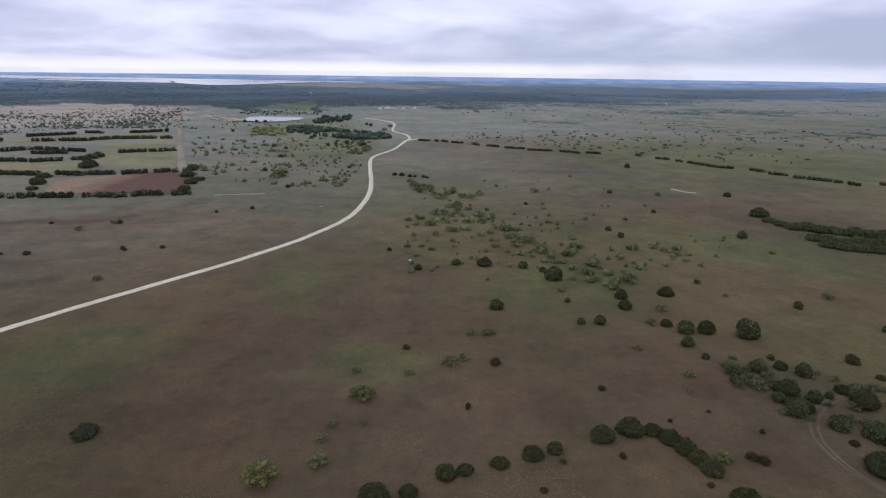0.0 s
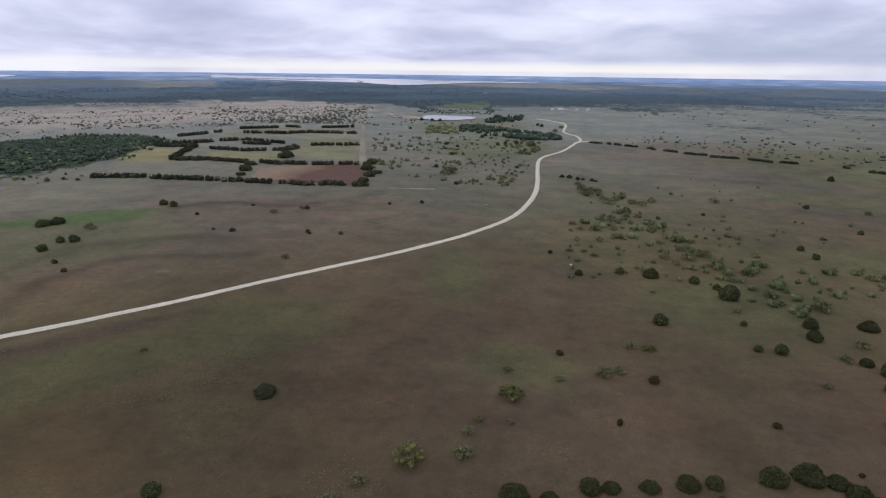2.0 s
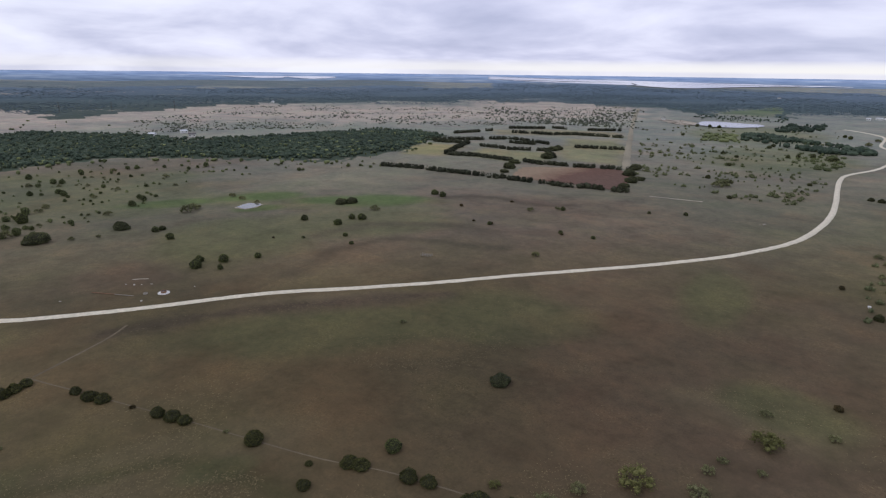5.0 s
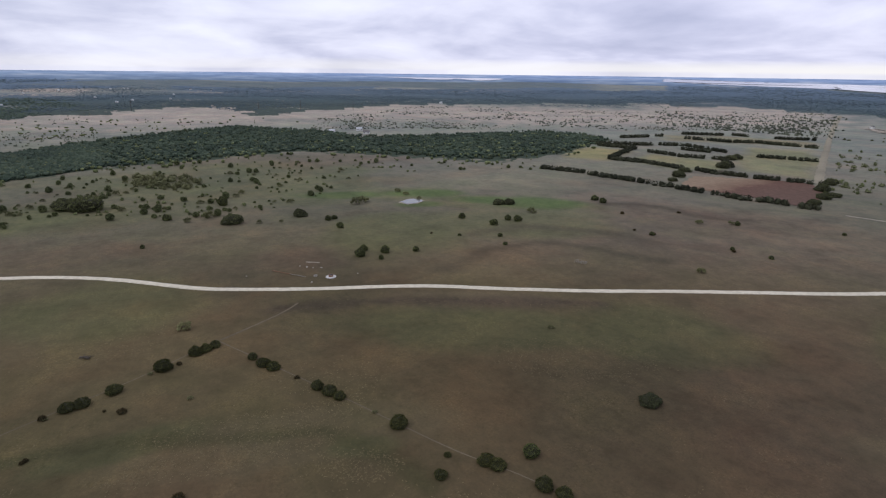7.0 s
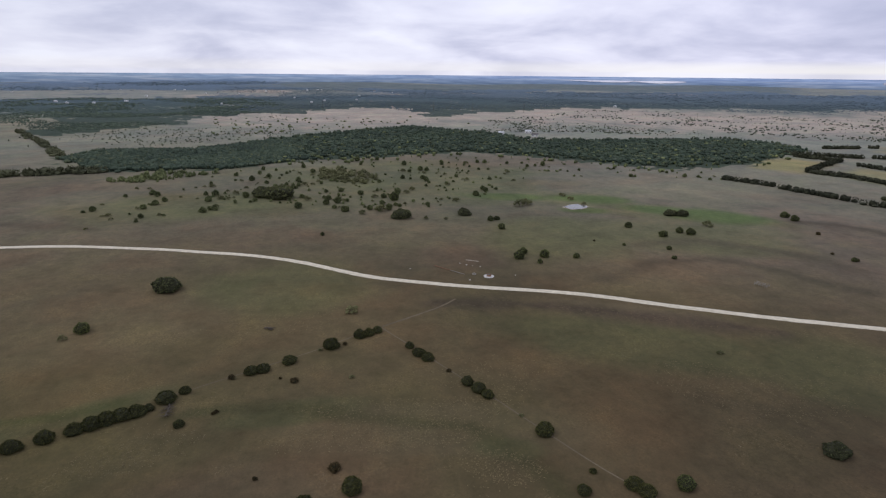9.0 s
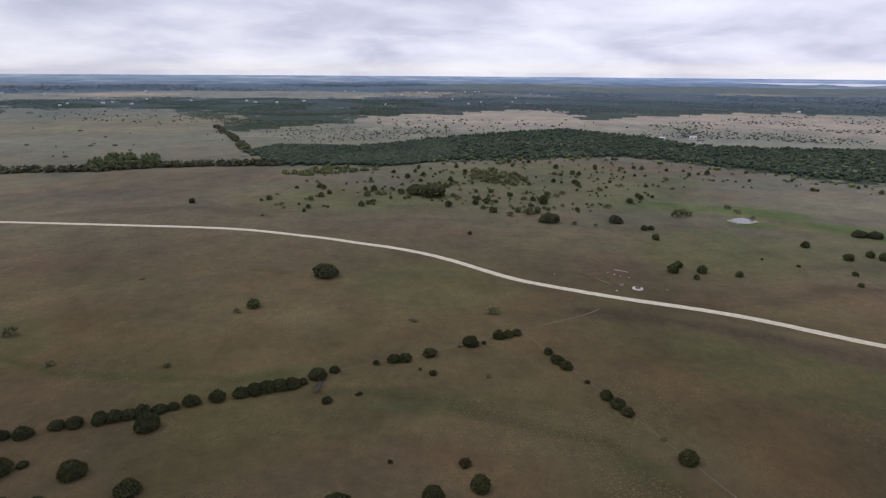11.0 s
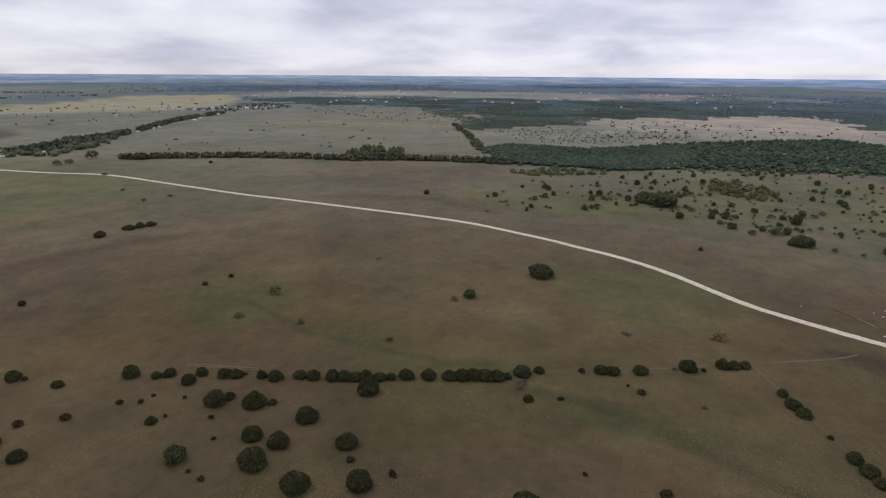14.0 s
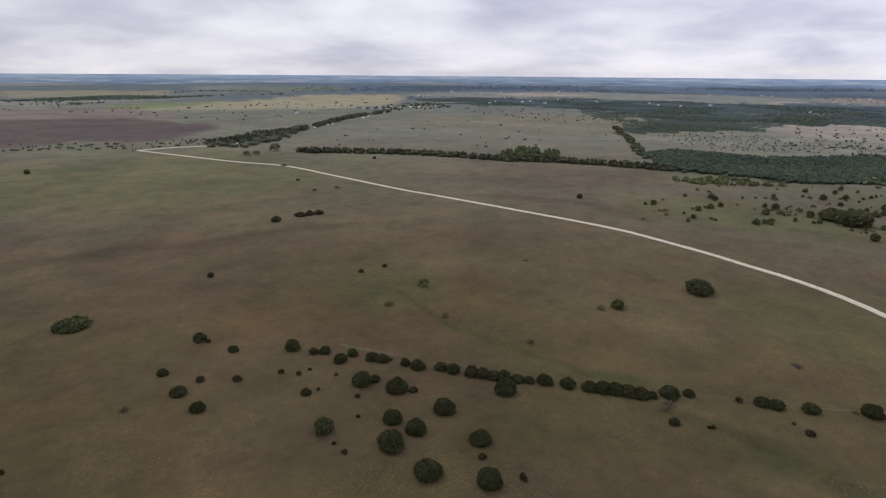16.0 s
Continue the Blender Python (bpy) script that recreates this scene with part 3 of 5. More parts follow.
POND_FAR = [(-347, 1005), (-361, 1082), (-331, 1096), (-297, 1086), (-268, 1089), (-258, 1049), (-274, 1000), (-306, 980)]
BANK_FAR = [(-432, 1063), (-404, 1083), (-361, 1048), (-348, 995), (-386, 1008)]
LAKE = [(-2427, 3187), (-1939, 3096), (-1429, 3113), (-1116, 2913), (-950, 3281), (-768, 3558), (-469, 3627), (-805, 3732), (-1362, 3746), (-2033, 3660), (-2753, 3620)]
LAKE_WEST = [(-3699, 1939), (-3242, 2100), (-3542, 2419), (-3073, 2208), (-3276, 2610), (-3553, 2303)]


def curve_through(points, step):
    """Catmull-Rom curve through plan points, at about even steps."""
    p = np.array([points[0], *points, points[-1]], float)
    out = []
    for a, b, c, d in zip(p, p[1:], p[2:], p[3:]):
        n = max(2, int(np.linalg.norm(c - b) / step))
        for t in np.arange(n) / n:
            out.append(0.5 * (2 * b + (c - a) * t + (2 * a - 5 * b + 4 * c - d) * t**2 + (3 * b - a - 3 * c + d) * t**3))
    out.append(p[-1])
    q = np.array(out)
    for _ in range(5):
        q[1:-1] = (q[:-2] + 2 * q[1:-1] + q[2:]) / 4
    return q


def ribbon(name, points, width, mat, label, category, step=4.0, ragged=0.12, lift=0.06, bury=0.35):
    q = curve_through(points, step)
    d = np.gradient(q, axis=0)
    side = np.stack([-d[:, 1], d[:, 0]], -1) / np.linalg.norm(d, axis=1)[:, None]
    rng = np.random.default_rng(len(points))
    verts, faces = [], []
    for k in range(len(q)):
        w = width / 2 * (1 + ragged * rng.uniform(-1, 1, 2))
        r = np.linalg.norm(q[k])
        up = lift + 0.0004 * max(r - 150, 0)
        for s, dz in ((-w[0] - 0.3, -bury), (-w[0], up), (0, up + 0.05 * (bury > 0.2)), (w[1], up), (w[1] + 0.3, -bury)):
            x, y = q[k] + side[k] * s
            verts.append((x, y, float(terrain(x, y)) + dz))
    for k in range(len(q) - 1):
        faces += [(k * 5 + j, (k + 1) * 5 + j, (k + 1) * 5 + j + 1, k * 5 + j + 1) for j in range(4)]
    return tagged(new(name, mesh_of(name, verts, faces, mat, True)), label, category, kind="structure")


def sheet(name, poly, mat, label, category, lift=0.08, level=False, ragged=1.0):
    """A patch of ground or water with a ragged outline."""
    q = curve_through(poly + poly[:1], max(2.0, math.dist(poly[0], poly[1]) / 10))[:-1]
    mid = q.mean(0)
    rng = np.random.default_rng(5)
    q = q + rng.normal(0, ragged, q.shape)
    r = math.hypot(*mid)
    up = lift + 0.0006 * max(r - 150, 0)
    verts = [(*mid, 0)]
    rings = np.linspace(0.1, 1.0, 10)
    for f in rings:
        verts += [(*(mid + (p - mid) * f), 0) for p in q]
    verts = np.array(verts, float)
    z = terrain(verts[:, 0], verts[:, 1])
    verts[:, 2] = (z.mean() + 0.05 if level else z) + up
    n = len(q)
    faces = [(0, 1 + j, 1 + (j + 1) % n) for j in range(n)]
    for k in range(len(rings) - 1):
        faces += [(1 + k * n + j, 1 + (k + 1) * n + j, 1 + (k + 1) * n + (j + 1) % n, 1 + k * n + (j + 1) % n) for j in range(n)]
    return tagged(new(name, mesh_of(name, verts, faces, mat, True)), label, category, kind="structure")


ribbon("road", ROAD_LINE, 3.2, GRAVEL, "pale limestone gravel road winding across the prairie", "road", 3.0, 0.11)
ribbon("road_branch_north", ROAD_GATE, 3.8, GRAVEL, "short pale gravel spur at a field gate", "road")
ribbon("road_branch_west", ROAD_WEST, 4.5, GRAVEL, "pale gravel road bending towards a creek", "road")
for side in (-0.85, 0.85):
    ribbon("track_rut", [(x + side * 0.8, y - side * 0.6) for x, y in TRACK_EAST], 0.34, DIRT, "worn wheel rut through the grass", "track", 1.5, 0.5, 0.03, 0.05)
ribbon("track_north", TRACK_NORTH, 0.5, TRAIL, "narrow worn cattle path", "track", 2.0, 0.4, 0.03, 0.05)
ribbon("track_fence_north", [(-180, 32), (-174, 34), (-161, 39), (-147, 44), (-128, 51), (-107, 58), (-90, 64), (-78, 70), (-60, 76)], 0.18, TRAIL, "thin worn path beside a fence line", "track", 2.0, 0.5, 0.03, 0.05)
ribbon("track_fence_west", [(-179, 31), (-168, 12), (-158, -11), (-149, -31)], 0.18, TRAIL, "thin worn path beside a fence line", "track", 2.0, 0.5, 0.03, 0.05)
ribbon("lane", LANE, 6.0, earth_material("dry_lane", (0.235, 0.21, 0.145), (0.29, 0.26, 0.19), 0.2), "pale grassy fence lane beside the fields", "lane", 10.0, 0.3, 0.05, 0.05)
ribbon("track_bank", PIPE, 1.1, PALE_DIRT, "thin pale bank of bare earth", "bank", 3.0, 0.5, 0.05, 0.05)
ribbon("bank_scrape", SCRAPE, 0.6, PALE_DIRT, "scraped pale stones beside a stock tank", "bank", 2.0, 0.6, 0.05, 0.05)
ribbon("scrape_east", SCRAPE_EAST, 3.2, PALE_DIRT, "pale bare scrape in the grass", "bank", 3.0, 0.6, 0.05, 0.05)
sheet("field_ploughed", PLOUGHED, ploughed_material(FIELD_TAN[3], PLOUGHED[3]), "ploughed red-brown field between hedges", "field")
sheet("bank_far", BANK_FAR, PALE_DIRT, "pale dry bank of a reservoir", "bank", 0.1, ragged=3)
sheet("bank_pond", [(a * 0.999 + 0.12 * (a + 324), b + 0.12 * (b - 185)) for a, b in POND], PALE_DIRT, "pale muddy rim of a stock pond", "bank", 0.06, ragged=0.7)
sheet("water_pond", POND, WATER, "small still stock pond in the grass", "pond", 0.12, True, 0.5)
sheet("water_reservoir", POND_FAR, WATER, "grey reservoir with tree-dotted bank", "reservoir", 0.6, True, 2.0)
sheet("water_lake", LAKE, LAKE_WATER, "broad pale lake in the far distance", "lake", 0.7, ragged=12.0)
sheet("water_lake_west", LAKE_WEST, LAKE_WATER, "far silver arm of a lake", "lake", 0.7, ragged=12.0)

# ---- trees and shrubs ----
def ico(sub):
    bm = bmesh.new()
    bmesh.ops.create_icosphere(bm, subdivisions=sub, radius=1.0)
    v = np.array([q.co[:] for q in bm.verts])
    f = np.array([[q.index for q in face.verts] for face in bm.faces])
    bm.free()
    return v, f


ICO = {s: ico(s) for s in (1, 2, 3)}
ICO[0] = (np.array([(1, 0, 0), (-1, 0, 0), (0, 1, 0), (0, -1, 0), (0, 0, 1), (0, 0, -1)], float),
          np.array([(0, 2, 4), (2, 1, 4), (1, 3, 4), (3, 0, 4), (2, 0, 5), (1, 2, 5), (3, 1, 5), (0, 3, 5)]))


def lump(rng, centre, size, sub, rough):
    """An uneven rounded mass of foliage."""
    v, f = ICO[sub]
    k = rng.uniform(2.0, 3.2, (3, 3))
    wave = sum(np.sin(v @ row * 2.2 + rng.uniform(0, 6.28)) for row in k) / 3
    fine = rng.uniform(-1, 1, len(v))
    return v * (1 + rough * wave + rough * 0.7 * fine)[:, None] * size + centre, f


def leaf_quads(rng, centres, normals, size):
    """Small bent sprays of leaves at the given places, two triangles each."""
    n = len(centres)
    a = np.cross(normals, rng.normal(size=(n, 3)))
    a /= np.linalg.norm(a, axis=1)[:, None] + 1e-9
    b = np.cross(normals, a)
    lean = rng.uniform(-0.9, 0.9, (n, 1))
    out = normals * np.abs(lean) + b * (1 - np.abs(lean) * 0.5)
    s = size * rng.uniform(0.6, 1.4, (n, 1))
    p = np.stack([centres - a * s * 0.6, centres + a * s * 0.6, centres + out * s + a * s * 0.35, centres + out * s * 0.8 - a * s * 0.5], 1)
    f = np.arange(4 * n).reshape(n, 4)
    return p.reshape(-1, 3), f


def sprays(rng, centres, normals, long, wide):
    """Pointed sprays standing out of a crown, turned upwards, one narrow bent blade each."""
    n = len(centres)
    out = normals * 0.5 + np.array((0, 0, 0.3)) + rng.normal(0, 0.6, (n, 3))
    out /= np.linalg.norm(out, axis=1)[:, None]
    a = np.cross(out, rng.normal(size=(n, 3)))
    a /= np.linalg.norm(a, axis=1)[:, None] + 1e-9
    l, w = long * rng.uniform(0.5, 1.35, (n, 1)), wide * rng.uniform(0.7, 1.3, (n, 1))
    b = np.cross(out, a) * w * 0.6
    p = np.stack([centres - a * w - out * l * 0.35, centres + b - out * l * 0.1, centres + a * w - out * l * 0.35, centres + out * l], 1)
    return p.reshape(-1, 3), np.concatenate([np.arange(4 * n).reshape(n, 4)[:, (0, 1, 3)], np.arange(4 * n).reshape(n, 4)[:, (1, 2, 3)]])


def gather(pieces):
    verts, faces, base = [], [], 0
    for v, f in pieces:
        verts.append(v)
        faces += [tuple(int(i) + base for i in row) for row in f]
        base += len(v)
    return np.vstack(verts), faces


def limb(a, b, ra, rb, sides=6):
    """A tapered, slightly round limb between two places."""
    a, b = np.array(a, float), np.array(b, float)
    d = (b - a) / np.linalg.norm(b - a)
    u = np.cross(d, (0.31, 0.87, 0.38))
    u /= np.linalg.norm(u)
    w = np.cross(d, u)
    ang = np.arange(sides) / sides * 6.2832
    ring = np.cos(ang)[:, None] * u + np.sin(ang)[:, None] * w
    v = np.vstack([a + ring * ra, b + ring * rb])
    f = [(i, (i + 1) % sides, sides + (i + 1) % sides, sides + i) for i in range(sides)]
    return v, f


def mass(rng, centre, radius, height, sub, rough, belly):
    """A dome of foliage on nearly upright skirts, its surface broken up by ridges and tufts."""
    v, f = ICO[sub]
    up = (v[:, 2] + 1) / 2
    over = np.clip((up - belly) / (1 - belly), 0, 1)
    under = np.clip((belly - up) / belly, 0, 1)
    wide = np.where(up > belly, (1 - over ** 1.75) ** 0.62, (1 - 0.14 * under ** 2.0) * np.minimum(1, up * 40))
    flat = v[:, :2] / (np.hypot(v[:, 0], v[:, 1]) + 1e-6)[:, None]
    wave = sum(np.sin(v @ (rng.normal(size=3) * k) + rng.uniform(0, 6.28)) * g for k, g in ((2.2, 0.5), (3.0, 0.5), (6.0, 0.45), (8.0, 0.4), (13.0, 0.3)))
    tufts = rng.uniform(-1, 1, len(v))
    k = 1 + rough * (wave * 0.8 + tufts * 1.1)
    p = np.c_[flat * (wide * radius * k)[:, None], up * height * (1 + rough * 0.55 * (wave + tufts))]
    return p + np.array(centre), f


def crown_massed(rng, height, sub, rough, belly, lobes, leaves, leaf):
    """A close crown of unit radius, skirted to the ground: inner twigs in one mass with smaller ones grown into it,
    coloured dark for the shade within, and green sprays all over.
    Returns its vertices and faces, and how many of the faces are inner twigs."""
    pieces = [mass(rng, (0, 0, 0), 0.84 if lobes else 0.92, height * 0.93, sub, rough, belly)]
    for k in range(lobes):
        a, d = k * 2.4 + rng.uniform(0, 1.2), rng.uniform(0.34, 0.58)
        pieces.append(mass(rng, (math.cos(a) * d, math.sin(a) * d, 0), rng.uniform(0.34, 0.50), height * rng.uniform(0.50, 0.86), max(1, sub - 1), rough * 1.2, belly))
    verts, faces = gather(pieces)
    tri = np.array(faces)
    mid = verts[tri].mean(1)
    n = np.cross(verts[tri[:, 1]] - verts[tri[:, 0]], verts[tri[:, 2]] - verts[tri[:, 0]])
    area = np.linalg.norm(n, axis=1) + 1e-9
    weight = area * (mid[:, 2] > 0.02)
    pick = rng.choice(len(tri), leaves, p=weight / weight.sum())
    w = rng.dirichlet((1, 1, 1), leaves)
    spots = (verts[tri[pick]] * w[:, :, None]).sum(1)
    return *gather([(verts, faces), sprays(rng, spots, n[pick] / area[pick][:, None], leaf, leaf * 0.46)]), len(faces)


def crown_open(rng, height, clumps, leaves, leaf=0.10, core=0.7, spread=1.0):
    """A loose crown of separate leaf clumps with gaps between them."""
    pieces, tips = [], []
    for k in range(clumps):
        a = k * 2.4 + rng.uniform(0, 0.7)
        d = math.sqrt((k + 0.5) / clumps) * 0.82 * spread
        z = height * (0.15 + 0.56 * (1 - d * d) * rng.uniform(0.35, 1.1))
        c = np.array((math.cos(a) * d, math.sin(a) * d, z))
        tips.append(c)
        size = rng.uniform(0.16, 0.34) * np.array((1, 1, 0.8 * height))
        pieces.append(lump(rng, c, size * core, 1, 0.25))
        n = leaves // clumps
        u = rng.normal(size=(n, 3))
        u /= np.linalg.norm(u, axis=1)[:, None]
        spots = c + u * size * rng.uniform(core * 0.7, 1.3, (n, 1))
        pieces.append(leaf_quads(rng, spots, u, leaf))
    return gather(pieces), tips


def trunk_of(rng, tips, base, thick):
    pieces = [limb((0, 0, -0.25), (0.02, 0.01, base), thick * 1.25, thick * 0.8)]
    for c in tips:
        pieces.append(limb((0.02, 0.01, base * rng.uniform(0.6, 1.0)), c, thick * 0.5, thick * 0.15, 5))
    return gather(pieces)


def part(name, data, mat, parent, label="", smooth=False):
    """Links a mesh, given as verts and faces, as one part of a thing."""
    ob = new(name, mesh_of(name, *data, mat, smooth))
    ob.parent = parent
    return tagged(ob, label)


KINDS = {}


def tree_kind(name, seeds, crown_mat, make, thick, base):
    """Several trees of one kind, of crown radius 1, kept as meshes to be shared."""
    KINDS[name] = []
    for seed in seeds:
        rng = np.random.default_rng(seed)
        crown, tips = make(rng)
        me = mesh_of("crown", *crown[:2], crown_mat)
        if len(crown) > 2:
            me.materials.append(SHADED_TWIGS)
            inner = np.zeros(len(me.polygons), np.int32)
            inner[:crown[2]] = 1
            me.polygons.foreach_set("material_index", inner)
        KINDS[name].append((me, mesh_of("trunk", *trunk_of(rng, tips, base, thick), BARK)))


def massed(height, sub, rough, belly, lobes, leaves, leaf):
    def make(rng):
        h = height * rng.uniform(0.86, 1.14)
        return crown_massed(rng, h, sub, rough, belly, lobes + int(rng.integers(-1, 2)) * (lobes > 0), leaves, leaf), [(0.3 * math.cos(a), 0.3 * math.sin(a), h * 0.5) for a in (0.4, 2.5, 4.4)]
    return make


def loose(height, clumps, leaves, leaf=0.10, core=0.7):
    return lambda rng: crown_open(rng, height * rng.uniform(0.85, 1.15), clumps, leaves, leaf, core)


tree_kind("juniper", range(11, 21), CEDAR, massed(1.08, 2, 0.10, 0.24, 2, 1500, 0.13), 0.07, 0.4)
tree_kind("low_juniper", range(91, 94), BROWN_CEDAR, massed(0.85, 2, 0.11, 0.28, 3, 1000, 0.13), 0.07, 0.3)
tree_kind("oak", range(21, 29), OAK, massed(1.43, 2, 0.13, 0.36, 3, 1150, 0.15), 0.08, 0.5)
tree_kind("broad_oak", range(65, 69), OAK, massed(0.66, 2, 0.15, 0.34, 6, 1500, 0.12), 0.07, 0.3)
tree_kind("spreading_oak", range(61, 64), GREY_OAK, massed(0.74, 2, 0.15, 0.34, 6, 1500, 0.12), 0.07, 0.3)
tree_kind("small_oak", range(71, 78), SCRUB_OAK, massed(1.5, 1, 0.16, 0.38, 0, 460, 0.30), 0.08, 0.5)
tree_kind("grey_oak", range(81, 85), GREY_OAK, massed(0.82, 2, 0.15, 0.36, 5, 1500, 0.11), 0.06, 0.3)
tree_kind("mesquite", range(31, 38), MESQUITE, loose(1.28, 15, 600, 0.075, 0.55), 0.045, 0.35)
tree_kind("yellow_bush", range(41, 44), YELLOW, loose(1.1, 22, 1200, 0.06, 0.55), 0.04, 0.3)
tree_kind("dry_shrub", range(51, 55), DRY, massed(1.15, 1, 0.16, 0.34, 1, 420, 0.30), 0.05, 0.3)


def plant(name, kind, spots, label, category, group, seed, swell=1.0):
    rng = np.random.default_rng(seed)
    for x, y, r in spots:
        crown, trunk = KINDS[kind][int(rng.integers(len(KINDS[kind])))]
        root = new(name)
        for part_name, me in (("crown", crown), ("trunk", trunk)):
            ob = new(part_name, me)
            ob.parent = root
        tall = r * rng.uniform(0.85, 1.12)
        root.empty_display_size = 0.5
        r = r * swell
        root.matrix_world = pose(x, y, float(terrain(x, y)) - 0.03, 0, 0, rng.uniform(0, 360)) @ Matrix.Diagonal((r * rng.uniform(0.94, 1.08), r * rng.uniform(0.9, 1.06), tall, 1))
        tagged(root, label, category, group)


JUN_FENCE_SOUTH = [(-13.7, 95.6, 3.3), (-7.1, 97.0, 2.2), (0.2, 102.6, 2.5), (4.2, 104.2, 1.9), (11.5, 106.6, 2.1), (18.8, 109.7, 2.6), (24.0, 111.7, 2.3), (35.6, 116.6, 3.2), (42.7, 119.3, 3.4), (48.0, 119.5, 2.5), (50.9, 116.4, 2.8), (52.8, 112.6, 2.7), (54.5, 108.9, 2.7), (55.9, 105.6, 2.8), (58.2, 96.1, 3.5), (62.7, 94.3, 2.6), (-59.6, 74.4, 1.4), (-57.4, 75.8, 2.3), (-51.8, 79.1, 2.1)]
JUN_SLOPE = [(-12.7, 238.9, 2.1), (16.0, 246.8, 3.6), (65.3, 208.8, 3.0), (63.7, 198.0, 2.7), (83.3, 212.4, 3.4), (73.3, 183.1, 2.2), (84.5, 178.1, 3.3), (76.4, 158.9, 1.4), (95.3, 153.4, 2.2), (89.6, 139.5, 3.7), (90.1, 130.5, 2.1), (87.6, 132.8, 2.5), (120.3, 148.1, 1.5), (104.7, 140.5, 2.5), (105.8, 133.3, 3.6), (92.9, 106.9, 4.5), (195, 410, 3.0), (162, 541, 3.2), (50, 378, 1.4), (-45, 481, 2.5), (-39, 479, 2.5), (-32, 474, 2.2), (-28, 474, 1.8), (-21, 472, 2.0), (-18, 470, 1.8), (-156, 495, 2.7), (-199, 670, 3.3), (-88, 517, 2.0), (-86, 481, 1.6), (-116, 418, 1.8)]
OAK_SLOPE = [(17.2, 195.7, 2.9), (3.5, 247.1, 2.2), (32.6, 244.4, 2.4), (43.3, 229.2, 3.9), (40.3, 239.3, 1.9), (101.1, 227.3, 1.7), (127.4, 201.3, 1.9), (144.7, 180.8, 1.4), (44.1, 203.6, 1.4), (44.9, 183.2, 1.7), (51.2, 183.5, 2.3), (77.7, 177.5, 2.9), (74.3, 167.6, 2.4), (96.2, 175.0, 4.2), (80.0, 149.3, 2.6), (87.0, 152.0, 2.1), (99.5, 149.3, 2.4), (86.1, 128.6, 2.7), (93.3, 123.2, 2.7), (99.5, 119.0, 3.5), (153, 299, 2.9), (90, 299, 1.8), (87, 313, 1.9), (126, 357, 1.8), (115, 419, 2.1), (-118, 345, 1.6), (-135, 333, 1.2), (-133, 261, 1.1), (-175, 303, 1.7), (-149, 257, 1.3), (-186, 246, 1.5), (-337, 984, 3.4), (-317, 982, 3.4)]
OAK_SLOPE_FAR = [(-303, 981, 3.8), (-175, 752, 2.9), (-175, 770, 2.6), (-301, 827, 2.9), (-123, 929, 3.1), (-132, 948, 2.7), (-180, 651, 2.5), (-167, 585, 2.3), (-140, 682, 2.6), (-133, 692, 2.6), (-121, 698, 3.0), (-99, 687, 2.9), (-103, 682, 2.6)]
OAK_SPREAD = [(-81.6, 115.2, 3.4)]
OAK_GROVE = [(187, 349, 6.7), (186, 335, 4.7), (188, 326, 5.3), (191, 319, 5.6), (197, 317, 5.7), (202, 313, 6.3), (209, 311, 6.4), (215, 306, 6.4), (222, 304, 6.4), (229, 302, 6.4), (189, 284, 5.5), (194, 279, 5.5), (200, 277, 5.8), (206, 275, 5.9), (213, 273, 6.6), (189, 296, 5.7), (194, 293, 5.7), (199, 290, 5.7), (206, 288, 6.0), (212, 287, 6.1), (218, 285, 6.1)]
MESQ_SLOPE = [(-26.7, 106.0, 2.5), (-27.8, 114.6, 1.7), (-26.6, 120.0, 1.4), (-24.7, 146.4, 1.6), (-19.2, 121.0, 1.2), (-10.3, 145.8, 1.7), (1.0, 151.4, 2.7), (4.7, 155.5, 2.1), (7.6, 173.0, 2.1), (58.6, 236.7, 2.9), (73.5, 227.1, 4.2), (76.2, 196.2, 2.5), (106.2, 212.5, 1.4), (144, 211, 2.5), (58.0, 164.3, 1.6), (68.6, 183.9, 2.0), (67.3, 147.8, 1.8), (82.5, 144.3, 3.1), (88.2, 142.2, 2.6), (102.5, 131.9, 2.1), (116.7, 141.0, 1.8), (61, 419, 3.6), (147, 412, 2.5), (-137, 216, 2.2), (-133, 467, 5.5), (-137, 458, 4.9), (30, 310, 3.6), (40, 286, 4.2), (33, 278, 3.5), (-1, 323, 2.5), (0, 305, 2.6), (9, 396, 3.7), (2, 410, 3.9)]
MESQ_SLOPE_FAR = [(-24, 422, 4.8), (-30, 450, 3.4), (-47.4, 83.3, 2.9), (-44.9, 91.1, 2.1), (-94, 855, 4.8), (-92, 916, 4.3), (-26, 434, 4.1), (-19, 424, 4.4), (-2, 404, 3.8)]
MESQ_DRAW = [(-20, 412, 3.5), (-14, 429, 3.2), (-6, 391, 4.1), (5, 365, 3.8), (15, 393, 3.0), (21, 406, 3.1), (-23, 327, 2.2), (-18, 317, 2.1), (-18, 294, 1.7), (-13, 274, 1.6), (-8, 269, 1.8), (-7, 297, 2.0), (23, 277, 2.4), (31, 293, 2.5), (44, 271, 2.9), (48, 252, 2.2), (56, 265, 2.1), (65, 279, 1.9), (60.4, 229.5, 2.1), (51.2, 229.0, 1.8), (101, 281, 2.3), (104, 273, 2.5), (107, 267, 2.2), (22, 303, 2.0), (37, 310, 2.4), (3, 307, 2.4), (-3, 346, 3.0), (18, 341, 2.3), (12, 359, 2.4), (44.2, 215.5, 1.5), (16.1, 227.0, 1.1), (83, 253, 1.3), (-10, 403, 2.7)]
MESQ_DRAW_FAR = [(9, 326, 1.9)]
